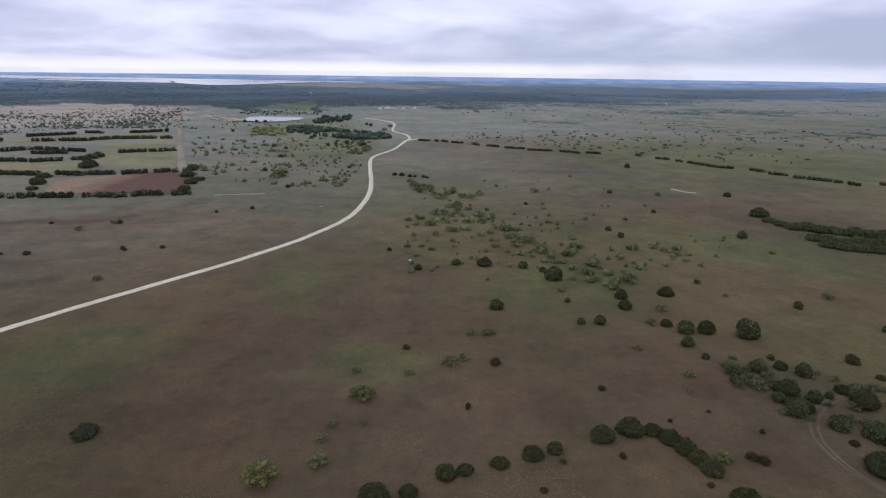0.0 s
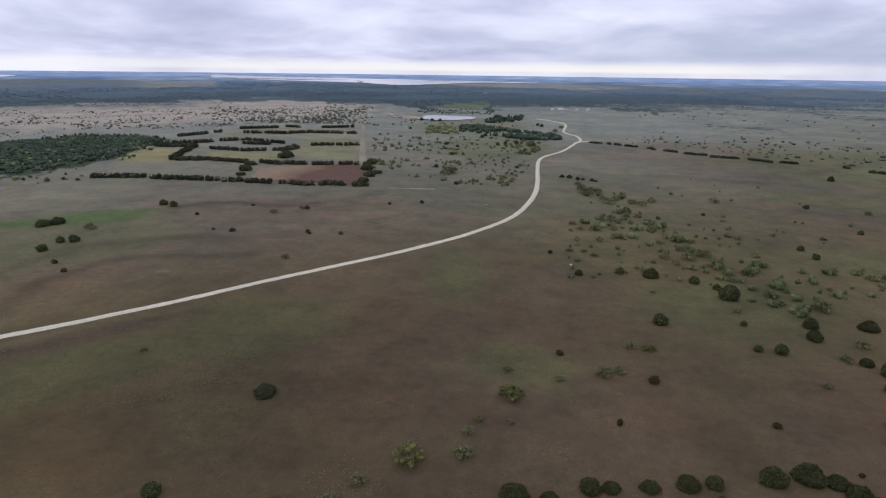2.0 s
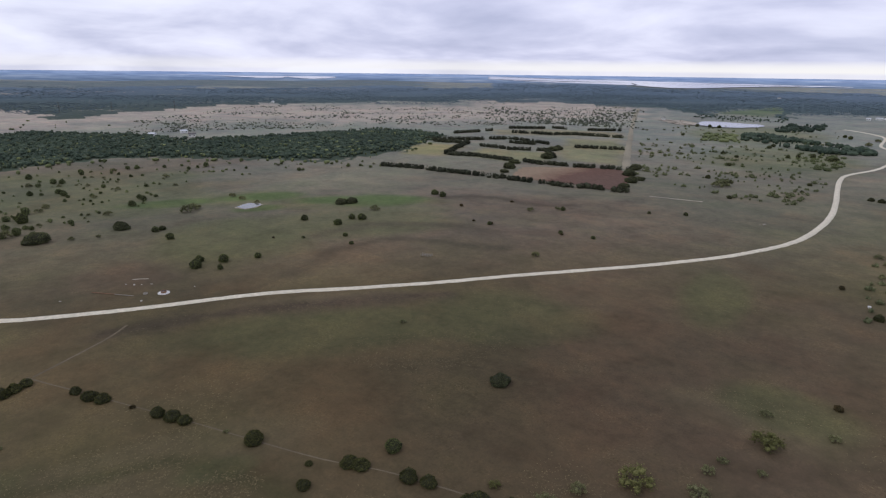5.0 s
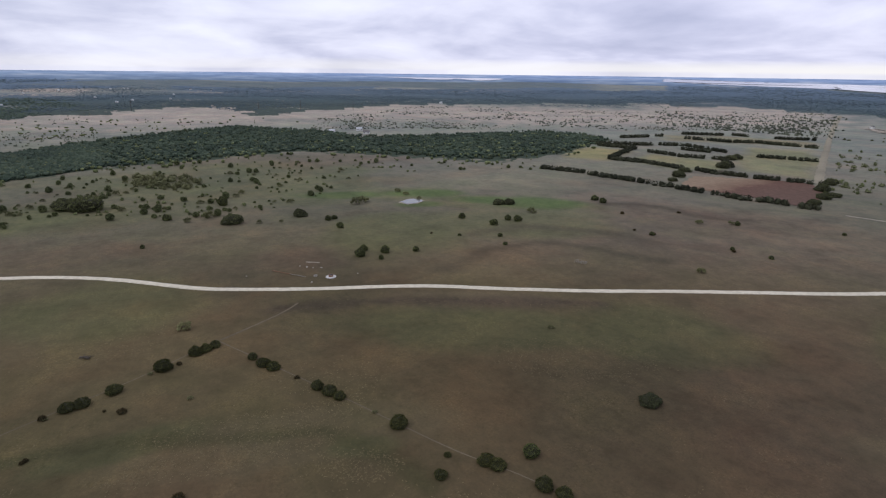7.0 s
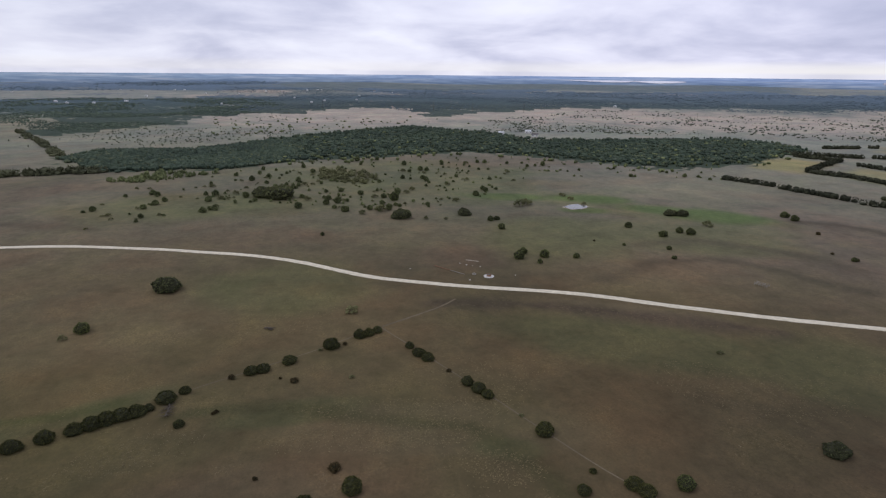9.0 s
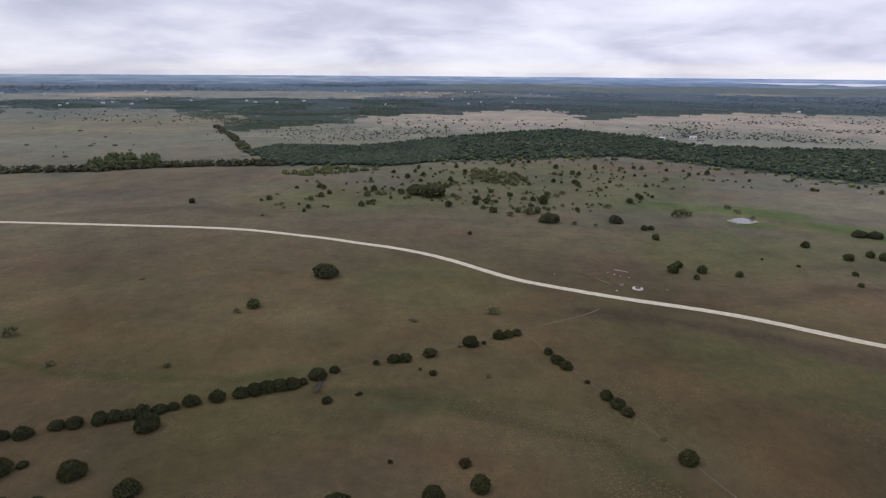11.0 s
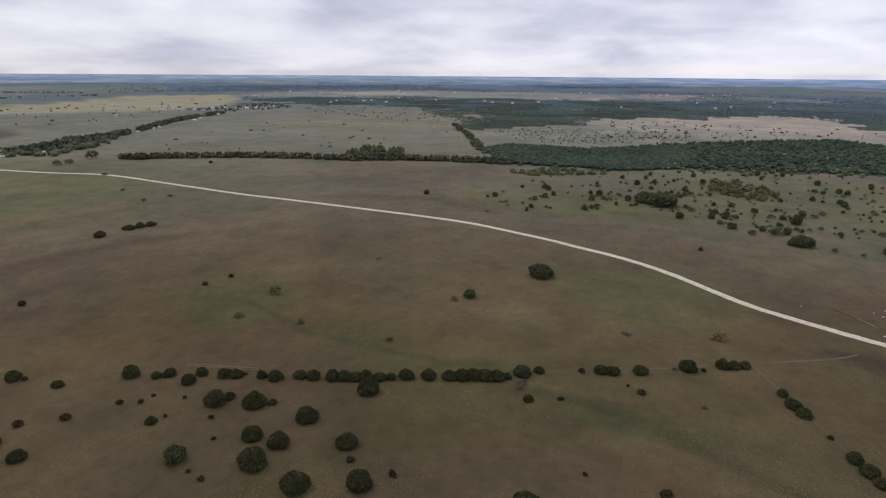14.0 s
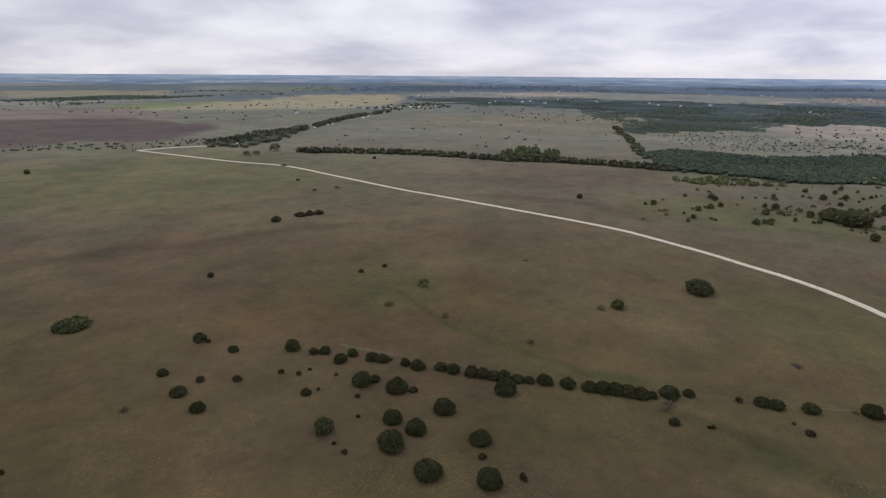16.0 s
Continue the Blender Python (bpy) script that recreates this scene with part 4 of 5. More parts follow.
YELLOW_BUSH = [(-37.4, 101.0, 3.6), (-21.3, 132.8, 3.2), (13.1, 173.2, 2.1), (59.9, 109.8, 1.9), (154, 271, 1.5), (-58.1, 81.5, 1.2)]
DRY_SHRUB = [(25.1, 107.9, 0.8), (38.4, 109.9, 1.0), (53.6, 101.0, 0.8), (66.3, 110.1, 1.4), (68.3, 108.8, 1.4), (19.7, 98.7, 0.9), (-12.2, 161.5, 1.3), (5.5, 128.8, 1.0), (40.8, 138.9, 1.1), (118.3, 157.6, 2.0), (92.4, 116.4, 1.2), (64.8, 129.0, 0.6), (73.6, 120.4, 0.8), (53.6, 124.4, 0.7), (13.7, 152.6, 1.8), (-28, 266, 1.2)]
JUN_FENCE_NORTH = [(-157.4, -8.4, 2.2), (-158.0, -5.1, 2.3), (-161.2, 2.2, 2.4), (-167.6, 15.0, 2.8), (-172.9, 24.5, 2.5), (-173.9, 27.6, 2.2), (-175.2, 30.6, 1.8), (-161.1, 38.1, 1.7), (-155.2, 39.5, 2.3), (-151.6, 41.3, 2.1), (-134.5, 47.7, 2.0), (-130.2, 49.3, 2.1), (-126.5, 50.6, 2.0), (-107.2, 57.3, 2.4), (-86.4, 55.8, 1.7), (-84.8, 66.3, 2.2), (-82.6, 67.6, 2.2), (-72.3, 71.4, 2.1), (-68.2, 73.0, 2.0), (-91.4, 60.7, 1.0)]
OAK_PASTURE = [(-347, 43, 2.7), (-370, 78, 3.6), (-305, 120, 2.2), (-306, 124, 1.9), (-286, 119, 2.1), (-235, 107, 2.8), (-242, 112, 2.3), (-234, 119, 2.5), (-226, 113, 1.5), (-228, 132, 1.8), (-269, 186, 2.2), (-239, 164, 1.1), (-251, 205, 2.2), (-246, 208, 2.8), (-247, 192, 2.4), (-226, 180, 1.4), (-213, 173, 1.3), (-132, 260, 1.3), (-298, 25, 1.4), (-81.8, 76.2, 2.2), (-254, 284, 2.5), (-263, 286, 2.9)]
MESQ_PASTURE = [(-194.0, 25.2, 2.9), (-146.8, 18.3, 0.9), (-166.5, 11.4, 0.9), (-342, 64, 4.3), (-258, 228, 3.3), (-138, 217, 1.7), (-129.5, 125.7, 1.3), (-372, -31, 2.1), (-314, 96, 1.6), (-317, 85, 1.9), (-338, 52, 2.6), (-335, 151, 4.5), (-339, 158, 4.2), (-357, 192, 2.7), (-345, 192, 2.6), (-188, 288, 2.6), (-178, 302, 2.0), (-329, 193, 1.8), (-115.5, 55.1, 0.8)]
DRY_PASTURE = [(-168.5, 19.3, 0.9), (-142.6, 45.0, 0.9), (-148.9, 2.9, 1.3), (-151.9, -0.7, 0.5), (-155.5, -13.4, 1.0), (-138.1, -17.1, 0.7), (-250, 154, 0.8), (-147, 255, 1.1), (-186, 248, 1.2), (-226, 270, 1.3), (-210, 300, 1.2), (-197, 246, 0.8), (-107.8, 9.2, 1.5), (-109.1, -7.1, 0.6)]
JUN_CORNER = [(-95.7, -158.0, 2.2), (-97.3, -143.5, 1.8), (-76.9, -146.9, 1.7), (-73.4, -133.8, 2.4), (-71.7, -123.0, 2.3), (-108.5, -129.8, 2.8), (-110.5, -122.9, 1.7), (-112.6, -120.3, 2.0), (-111.3, -112.6, 2.3), (-116.2, -112.4, 2.0), (-117.6, -106.0, 2.3), (-118.7, -102.8, 2.4), (-120.8, -96.2, 1.8), (-121.5, -92.2, 2.6), (-92.7, -107.0, 1.7), (-105.3, -98.7, 3.4), (-108.5, -97.1, 1.7), (-108.1, -89.0, 3.3), (-110.2, -85.1, 1.3), (-107.1, -73.0, 3.2), (-96.0, -80.5, 2.8), (-95.8, -73.3, 2.9), (-87.7, -74.2, 3.7), (-84.5, -61.6, 3.8), (-101.2, -58.9, 2.9), (-89.3, -49.6, 3.2), (-32.1, -117.3, 2.4), (-100.0, 11.6, 2.6), (-97.2, 2.0, 2.6), (-94.6, -16.4, 3.5)]
JUN_FENCE_WEST = [(-124.8, -86.4, 2.1), (-125.5, -82.7, 2.4), (-126.9, -77.5, 2.2), (-127.9, -74.5, 2.2), (-129.2, -71.7, 2.3), (-130.1, -68.8, 2.3), (-131.5, -65.2, 2.2), (-132.8, -62.5, 1.6), (-134.7, -58.7, 2.3), (-136.9, -52.9, 2.3), (-139.0, -47.4, 2.5), (-140.1, -44.3, 2.6), (-141.2, -41.2, 2.6), (-142.3, -38.1, 2.6), (-143.4, -35.1, 2.8), (-144.6, -32.5, 1.4), (-148.2, -29.0, 2.9), (-151.2, -24.9, 1.6), (-124.3, -65.0, 3.1), (-134.9, -24.5, 1.4)]
OAK_WEST = [(-83.1, -90.9, 2.7), (-200.6, -60.9, 2.5), (-173.6, -161.1, 1.3), (-371, -145, 2.1), (-199, -545, 2.4), (-437, -383, 1.9)]
MESQ_WEST = [(-81.1, -200.3, 2.8), (-61.1, -137.4, 1.3), (-156.4, -106.6, 1.7), (-155.1, -73.2, 1.4), (-176.2, -130.6, 2.6), (-153.2, -129.2, 2.0), (-195.3, -65.2, 1.6), (-155.4, -13.0, 0.8), (-302, -342, 1.9), (-298, -297, 1.8), (-281, -302, 1.9), (-373, -494, 4.6), (-384, -493, 4.1), (-415, -502, 6.7)]
DRY_WEST = [(-96.7, -154.9, 0.9), (-80.9, -135.3, 1.3), (-86.8, -127.5, 1.4), (-96.6, -121.1, 1.0), (-98.8, -116.5, 0.9), (-102.3, -116.0, 0.6), (-104.5, -107.7, 0.6), (-96.0, -105.9, 0.6), (-99.3, -94.9, 0.8), (-96.2, -55.4, 1.0), (-94.8, -44.7, 1.0), (-81.1, -85.3, 0.6), (-79.9, -81.0, 0.8), (-33.6, -134.6, 1.0), (-92.5, -88.5, 0.6), (-138.6, -16.4, 0.7), (-185.0, -157.8, 1.2), (-133.0, -206.3, 1.4), (-120.5, -101.1, 0.5)]
MESQ_THICKET = [(80.3, 153.7, 2.1), (78.3, 142.1, 1.8), (83.2, 140.7, 2.5), (83.7, 150.2, 1.9), (88.7, 147.0, 2.3), (90.4, 155.5, 2.0), (92.4, 137.4, 1.7), (92.7, 143.7, 2.3), (103.6, 150.0, 1.3), (84.3, 158.9, 1.5), (96.8, 132.9, 1.2), (97.4, 126.2, 1.8), (100.7, 124.4, 2.1), (104.7, 123.6, 2.5), (112.6, 132.8, 2.1), (113.8, 141.8, 2.0), (109.6, 141.9, 2.0), (106.7, 146.6, 1.5), (83.4, 129.1, 1.8), (88.4, 126.3, 1.1)]
OAK_THICKET = [(78.6, 144.6, 1.7), (88.6, 150.2, 1.8), (85.2, 135.5, 2.0), (94.4, 135.4, 1.9), (105.9, 137.3, 1.8), (100.5, 116.3, 2.1), (97.8, 119.9, 1.8), (95.6, 159.0, 1.3), (99.4, 137.3, 1.4)]
GREY_PASTURE = [(-400, -3, 9.4), (-392, 7, 10.3), (-324, 72, 6.3), (-322, 110, 4.5), (-287, 226, 4.2), (-284, 232, 4.2)]
GREY_HEDGE_END = [(-205, 456, 6.1), (-216, 491, 5.5), (-183, 399, 4.5), (-189, 426, 5.3), (-189, 441, 4.5), (-332, 545, 6.6), (-332, 556, 5.4), (-305, 491, 6.5), (-308, 442, 5.5), (-294, 414, 5.7), (-284, 393, 4.1)]
GREY_WEST = [(-234.5, -40.3, 6.3)]
LOW_JUNIPER = [(-208, -255, 3.4), (-224, -253, 3.5), (-229, -251, 2.9), (-234, -249, 3.2)]

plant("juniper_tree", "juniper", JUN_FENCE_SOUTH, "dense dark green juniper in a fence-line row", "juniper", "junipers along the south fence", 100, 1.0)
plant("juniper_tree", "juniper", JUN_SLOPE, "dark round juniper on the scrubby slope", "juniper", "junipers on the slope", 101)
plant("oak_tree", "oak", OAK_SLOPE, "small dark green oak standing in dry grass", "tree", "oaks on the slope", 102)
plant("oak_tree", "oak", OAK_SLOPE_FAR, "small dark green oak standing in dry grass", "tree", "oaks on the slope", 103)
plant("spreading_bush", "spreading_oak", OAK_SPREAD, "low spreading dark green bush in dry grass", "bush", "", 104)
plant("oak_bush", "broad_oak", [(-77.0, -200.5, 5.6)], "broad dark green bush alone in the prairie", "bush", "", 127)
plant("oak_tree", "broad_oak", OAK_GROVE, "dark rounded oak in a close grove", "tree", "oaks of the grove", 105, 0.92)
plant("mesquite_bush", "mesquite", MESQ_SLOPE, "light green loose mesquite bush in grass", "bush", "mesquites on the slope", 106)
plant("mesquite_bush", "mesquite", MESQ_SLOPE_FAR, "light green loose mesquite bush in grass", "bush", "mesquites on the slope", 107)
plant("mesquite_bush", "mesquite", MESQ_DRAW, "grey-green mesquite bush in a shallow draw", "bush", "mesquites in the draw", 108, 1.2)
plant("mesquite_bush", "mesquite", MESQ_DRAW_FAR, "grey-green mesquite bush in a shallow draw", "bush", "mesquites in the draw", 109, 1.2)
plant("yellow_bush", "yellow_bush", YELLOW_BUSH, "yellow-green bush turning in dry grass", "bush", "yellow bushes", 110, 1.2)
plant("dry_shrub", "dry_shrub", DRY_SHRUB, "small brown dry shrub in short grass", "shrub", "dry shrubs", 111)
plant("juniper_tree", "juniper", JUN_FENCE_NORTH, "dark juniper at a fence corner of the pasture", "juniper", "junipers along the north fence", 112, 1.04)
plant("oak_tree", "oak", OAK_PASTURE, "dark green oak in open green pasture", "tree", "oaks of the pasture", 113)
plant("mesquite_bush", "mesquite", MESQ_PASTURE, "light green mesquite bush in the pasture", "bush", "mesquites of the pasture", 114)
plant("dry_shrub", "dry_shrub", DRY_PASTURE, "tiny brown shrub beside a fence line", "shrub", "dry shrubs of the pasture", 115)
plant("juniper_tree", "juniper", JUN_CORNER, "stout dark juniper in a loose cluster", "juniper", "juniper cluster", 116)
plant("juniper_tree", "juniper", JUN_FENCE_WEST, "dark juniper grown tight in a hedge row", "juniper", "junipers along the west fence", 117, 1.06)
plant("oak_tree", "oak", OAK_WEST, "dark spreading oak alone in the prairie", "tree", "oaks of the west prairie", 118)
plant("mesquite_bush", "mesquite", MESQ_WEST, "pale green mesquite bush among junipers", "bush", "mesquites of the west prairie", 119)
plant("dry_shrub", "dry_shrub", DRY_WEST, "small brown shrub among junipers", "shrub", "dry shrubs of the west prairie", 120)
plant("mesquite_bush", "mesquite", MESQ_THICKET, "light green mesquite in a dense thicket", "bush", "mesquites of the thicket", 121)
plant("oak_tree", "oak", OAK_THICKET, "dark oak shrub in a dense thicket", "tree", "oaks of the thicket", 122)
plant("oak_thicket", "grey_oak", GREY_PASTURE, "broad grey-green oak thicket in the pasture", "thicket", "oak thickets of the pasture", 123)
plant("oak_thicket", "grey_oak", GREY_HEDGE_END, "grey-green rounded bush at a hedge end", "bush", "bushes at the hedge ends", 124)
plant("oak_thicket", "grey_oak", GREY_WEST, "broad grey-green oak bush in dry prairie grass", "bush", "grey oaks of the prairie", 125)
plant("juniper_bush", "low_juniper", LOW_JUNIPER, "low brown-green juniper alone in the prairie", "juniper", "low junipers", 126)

# ---- hedges and woods ----
HEDGE_SOUTH = [(-386, 351, -347, 362), (-338, 360, -287, 366), (-277, 364, -265, 369), (-259, 366, -241, 369), (-237, 368, -229, 371), (-226, 370, -213, 371), (-210, 373, -205, 375), (-204, 378, -189, 379), (-182, 380, -176, 381), (-174, 385, -172, 386)]
HEDGE_FIELD = [(-309, 456, -286, 453), (-284, 457, -265, 462), (-260, 461, -244, 470), (-241, 471, -230, 479), (-224, 476, -216, 483), (-370, 452, -317, 451), (-405, 515, -374, 516), (-367, 513, -335, 537), (-335, 537, -299, 494), (-423, 597, -362, 585), (-402, 562, -372, 570), (-328, 586, -307, 603), (-304, 602, -286, 615)]
HEDGE_FAR = [(-491, 518, -441, 565), (-476, 511, -430, 523), (-433, 527, -392, 442), (-388, 442, -368, 449), (-470, 667, -418, 684), (-417, 688, -399, 716), (-395, 714, -340, 729), (-511, 718, -480, 757), (-476, 777, -456, 779), (-423, 791, -390, 825), (-518, 601, -507, 642), (-509, 656, -505, 668), (-437, 575, -424, 593)]
HEDGE_FENCE = [(2, 718, 14, 713), (27, 702, 34, 691), (43, 687, 55, 677), (63, 668, 83, 660), (86, 651, 110, 646), (120, 643, 137, 633), (146, 635, 158, 633), (195, 623, 198, 620), (210, 602, 220, 596), (222, 593, 227, 582), (232, 576, 246, 550), (247, 547, 258, 542), (270, 534, 278, 522), (277, 513, 285, 503), (287, 494, 293, 490), (294, 487, 307, 475), (307, 471, 312, 469), (314, 466, 317, 457), (337, 462, 344, 456), (-40, 740, -26, 735), (-18, 736, -15, 730), (-10, 730, -4, 724)]
HEDGE_CREEK = [(-424, -473), (-450, -440), (-479, -389), (-496, -332), (-501, -271), (-521, -224), (-526, -172), (-529, -128)]
CREEK_ROAD = [(-409, -602), (-444, -597), (-498, -629), (-562, -642), (-656, -686), (-826, -775), (-983, -827)]
LANE_TREES = [(-912, -307), (-755, -235), (-637, -185)]


def clumps(rng, spots, size, tall, sub, rough=0.17):
    """Many uneven crowns, joined: one lump for each spot, with a width and a height."""
    v, f = ICO[sub]
    n = len(spots)
    z = terrain(spots[:, 0], spots[:, 1])
    turn = rng.uniform(0, 6.28, n)
    bumps = 1 + rng.uniform(-rough, rough, (n, len(v), 1))
    p = v[None] * bumps
    c, s = np.cos(turn)[:, None], np.sin(turn)[:, None]
    q = np.stack([p[..., 0] * c - p[..., 1] * s, p[..., 0] * s + p[..., 1] * c, p[..., 2]], -1)
    q = q * np.stack([size * rng.uniform(0.85, 1.2, n), size, tall * 0.5], -1)[:, None]
    q = q + np.stack([spots[:, 0], spots[:, 1], z + tall * 0.42], -1)[:, None]
    faces = (f[None] + (np.arange(n) * len(v))[:, None, None]).reshape(-1, 3)
    return q.reshape(-1, 3), faces


def brush(rng, spots, size, tall, sub=0):
    """Loose feathery bushes, joined: small clumps round each spot, bristling with sprays."""
    n = len(spots)
    k = np.repeat(np.arange(n), 4)
    off = rng.normal(0, 0.27, (4 * n, 2)) * size[k][:, None]
    pieces = [clumps(rng, spots[k] + off, size[k] * rng.uniform(0.18, 0.46, 4 * n), tall[k] * rng.uniform(0.6, 1.15, 4 * n), sub, 0.34)]
    k = np.repeat(np.arange(n), 40)
    d = rng.normal(size=(40 * n, 3))
    d /= np.linalg.norm(d, axis=1)[:, None]
    d[:, 2] = np.abs(d[:, 2])
    p = spots[k] + d[:, :2] * size[k][:, None] * rng.uniform(0.2, 0.85, (40 * n, 1))
    z = terrain(p[:, 0], p[:, 1]) + tall[k] * d[:, 2] * rng.uniform(0.4, 1.0, 40 * n) + 0.1
    pieces.append(sprays(rng, np.c_[p, z], d, (size[k] * 0.26)[:, None], (size[k] * 0.10)[:, None]))
    return gather(pieces)


def hedge(name, line, width, tall, mat, label, seed, group, gaps=0.0):
    """One row of grown-together shrubs along a fence."""
    rng = np.random.default_rng(seed)
    q = np.array(line, float).reshape(-1, 2)
    long = np.linalg.norm(np.diff(q, axis=0), axis=1).sum()
    n = max(3, int(long / (width * (0.22 if gaps else 0.42))))
    at = np.linspace(0, 1, n) * (len(q) - 1)
    i = np.minimum(at.astype(int), len(q) - 2)
    spots = q[i] + (q[i + 1] - q[i]) * (at - i)[:, None] + rng.normal(0, width * 0.16, (n, 2))
    if gaps:
        spots = spots[swells(spots[:, 0], spots[:, 1], width * 1.3, seed) + rng.normal(0, 0.1, n) > gaps]
        n = len(spots)
        spots = spots + rng.normal(0, width * 0.12, (n, 2))
    size = width * 0.5 * (rng.uniform(0.35, 0.95, n) if gaps else rng.uniform(0.7, 1.25, n))
    pieces = [clumps(rng, spots, size, tall * (rng.uniform(0.4, 1.25, n) if gaps else rng.uniform(0.7, 1.2, n)), 1, 0.24)]
    root = new(name)
    x, y = q.mean(0)
    root.location = (x, y, float(terrain(x, y)))
    verts, faces = gather(pieces)
    d = rng.normal(size=(n * 26, 3))
    d /= np.linalg.norm(d, axis=1)[:, None]
    k = rng.integers(n, size=n * 26)
    base = np.c_[spots[k], terrain(spots[k, 0], spots[k, 1]) + tall * 0.42]
    lv, lf = sprays(rng, base + d * np.c_[size[k], size[k], np.full(len(k), tall * 0.5)], d, width * 0.2, width * 0.08)
    verts, faces = gather([(verts, faces), (lv, lf)])
    ob = part("foliage", (verts - np.array(root.location), faces), mat, root)
    tagged(root, label, "hedge", group)


for k, row in enumerate(HEDGE_SOUTH):
    hedge("hedge", row, 5.0, 3.6, FIELD_HEDGE, "dark juniper hedge row along a field edge", 300 + k, "hedges of the fields", 0.10)
for k, row in enumerate(HEDGE_FIELD):
    hedge("hedge", row, 5.2, 3.6, FIELD_HEDGE, "dark hedge row between pale fields", 320 + k, "hedges of the fields", 0.12)
for k, row in enumerate(HEDGE_FAR):
    hedge("hedge", row, 6.0, 4.0, FIELD_HEDGE, "dark hedge row far across the fields", 340 + k, "hedges of the far fields", 0.12)
for k, row in enumerate(HEDGE_FENCE):
    hedge("hedge", row, 3.8, 2.5, FIELD_HEDGE, "low dark shrubs along a far fence", 360 + k, "shrubs of the far fence", 0.05)


WOODS_EDGE = [(-483, -112), (-520, -81), (-497, -33), (-490, -52), (-469, -76), (-474, -108)]
GROVE_CREEK = [(-504, -286), (-562, -305), (-592, -294), (-585, -258), (-528, -227)]
STRIP_NORTH = [(-224, 815), (-252, 933), (-193, 884), (-154, 846), (-111, 821), (-76, 790), (-75, 757), (-121, 742), (-170, 776)]
STRIP_UPPER = [(-232, 1011), (-234, 1124), (-194, 1162), (-169, 1041), (-188, 987), (-212, 952)]
STRIP_LIGHT = [(-261, 781), (-285, 874), (-247, 869), (-215, 781)]
STRIP_GREEN = [(-125, 624), (-139, 724), (-99, 731), (-85, 671), (-88, 606)]
FAR_FRONT = [(-415, 1160), (-423, 1284), (-381, 1264), (-292, 1341), (-251, 1184), (-308, 1126), (-369, 1119)]
GROVE_NW = [(-627, 858), (-581, 914), (-559, 1029), (-653, 1252), (-561, 1250), (-420, 925), (-448, 870), (-528, 829)]
SCRUB_DRAW = [(-31, 442), (14, 425), (48, 299), (72, 279), (117, 281), (66, 216), (40, 243), (18, 286), (-17, 317)]
TOWN_TREES = [(-967, -907), (-1073, -936), (-1247, -992), (-1346, -938), (-1198, -802), (-1076, -809), (-1013, -836)]
MEADOW_EDGE = [(-1088, -686), (-1286, -748), (-1329, -578), (-1079, -402), (-954, -336), (-945, -400), (-984, -502)]
SCRUB_NORTH = [(-432, 991), (-146, 1016), (-77, 573), (-79, 426), (-177, 405)]
SCRUB_EAST = [(-36, 506), (99, 519), (149, 303), (111, 217), (49, 243), (-17, 231)]
SCRUB_PINK = [(-794, 293), (-996, 384), (-1245, 760), (-901, 1030), (-668, 1418), (-452, 952), (-580, 666), (-732, 485)]
SCRUB_PALE = [(-794, -64), (-1108, -84), (-1058, 325), (-908, 331), (-943, 220), (-842, 56)]
SCRUB_NW = [(-618, 797), (-1116, 1454), (-587, 1354), (-380, 869)]
SCRUB_NE = [(2, 731), (3, 1297), (1281, 1756), (421, 562), (275, 578)]
SCRUB_MEADOW = [(-450, -485), (-984, -798), (-925, -317), (-662, -199)]
SCRUB_WEST = [(-664, -191), (-821, -249), (-1260, 52), (-776, 37)]
SCRUB_SOUTHWEST = [(-483, -1447), (-639, -1903), (-790, -1302), (-1525, -1258), (-899, -874), (-613, -850), (-603, -1200)]
PASTURE = [(-571, -49), (-553, 92), (-575, 197), (-535, 251), (-388, 377), (-370, 359), (-443, 207), (-368, 140), (-336, 80), (-345, 46), (-382, -37)]
PASTURE_WEST = [(-371, -119), (-430, -99), (-497, -33), (-525, 29), (-405, 26), (-356, -40), (-327, -88)]
THICKET = [(-459, 36), (-504, 46), (-487, 80), (-444, 80), (-426, 62)]
FAR_ROWS = [(-552, -1648), (-700, -1527), (-947, -1706), (-1292, -1778), (-1480, -1711), (-1676, -1937), (-1469, -2206), (-1028, -2029), (-721, -1921), (-661, -1967)]
CREEK_GROVE = [(-385, -577), (-456, -634), (-536, -676), (-577, -648), (-527, -592), (-438, -558), (-405, -545)]
SHRUB_ROW = [(-234, -721), (-260, -795), (-326, -723), (-448, -646), (-410, -592), (-320, -647)]


def spots_in(poly, n, rng, seen=False, clustered=0.0, level=0.5, fringe=0.0):
    """Random places in a plan polygon, evenly over its area or (seen) thinning out with distance."""
    q = np.array(poly, float)
    if seen:
        q = np.stack([np.arctan2(-q[:, 0], q[:, 1]), 1 / np.hypot(q[:, 0], q[:, 1])], -1)
    low, high = q.min(0), q.max(0)
    got = np.zeros((0, 2))
    while len(got) < n:
        p = rng.uniform(low, high, (6 * n, 2))
        p = p[inside([tuple(v) for v in q], p[:, 0], p[:, 1])]
        if seen:
            p = np.stack([-np.sin(p[:, 0]), np.cos(p[:, 0])], -1) / p[:, 1:]
        if clustered:
            p = p[swells(p[:, 0], p[:, 1], clustered, 77) + rng.normal(0, 0.10, len(p)) > level]
        if fringe:
            p = p[rng.uniform(size=len(p)) < np.clip(edge_distance(poly, p) / (fringe * (0.3 + 1.4 * swells(p[:, 0], p[:, 1], fringe, 78))), 0.04, 1)]
        got = np.vstack([got, p])
    return got[:n]


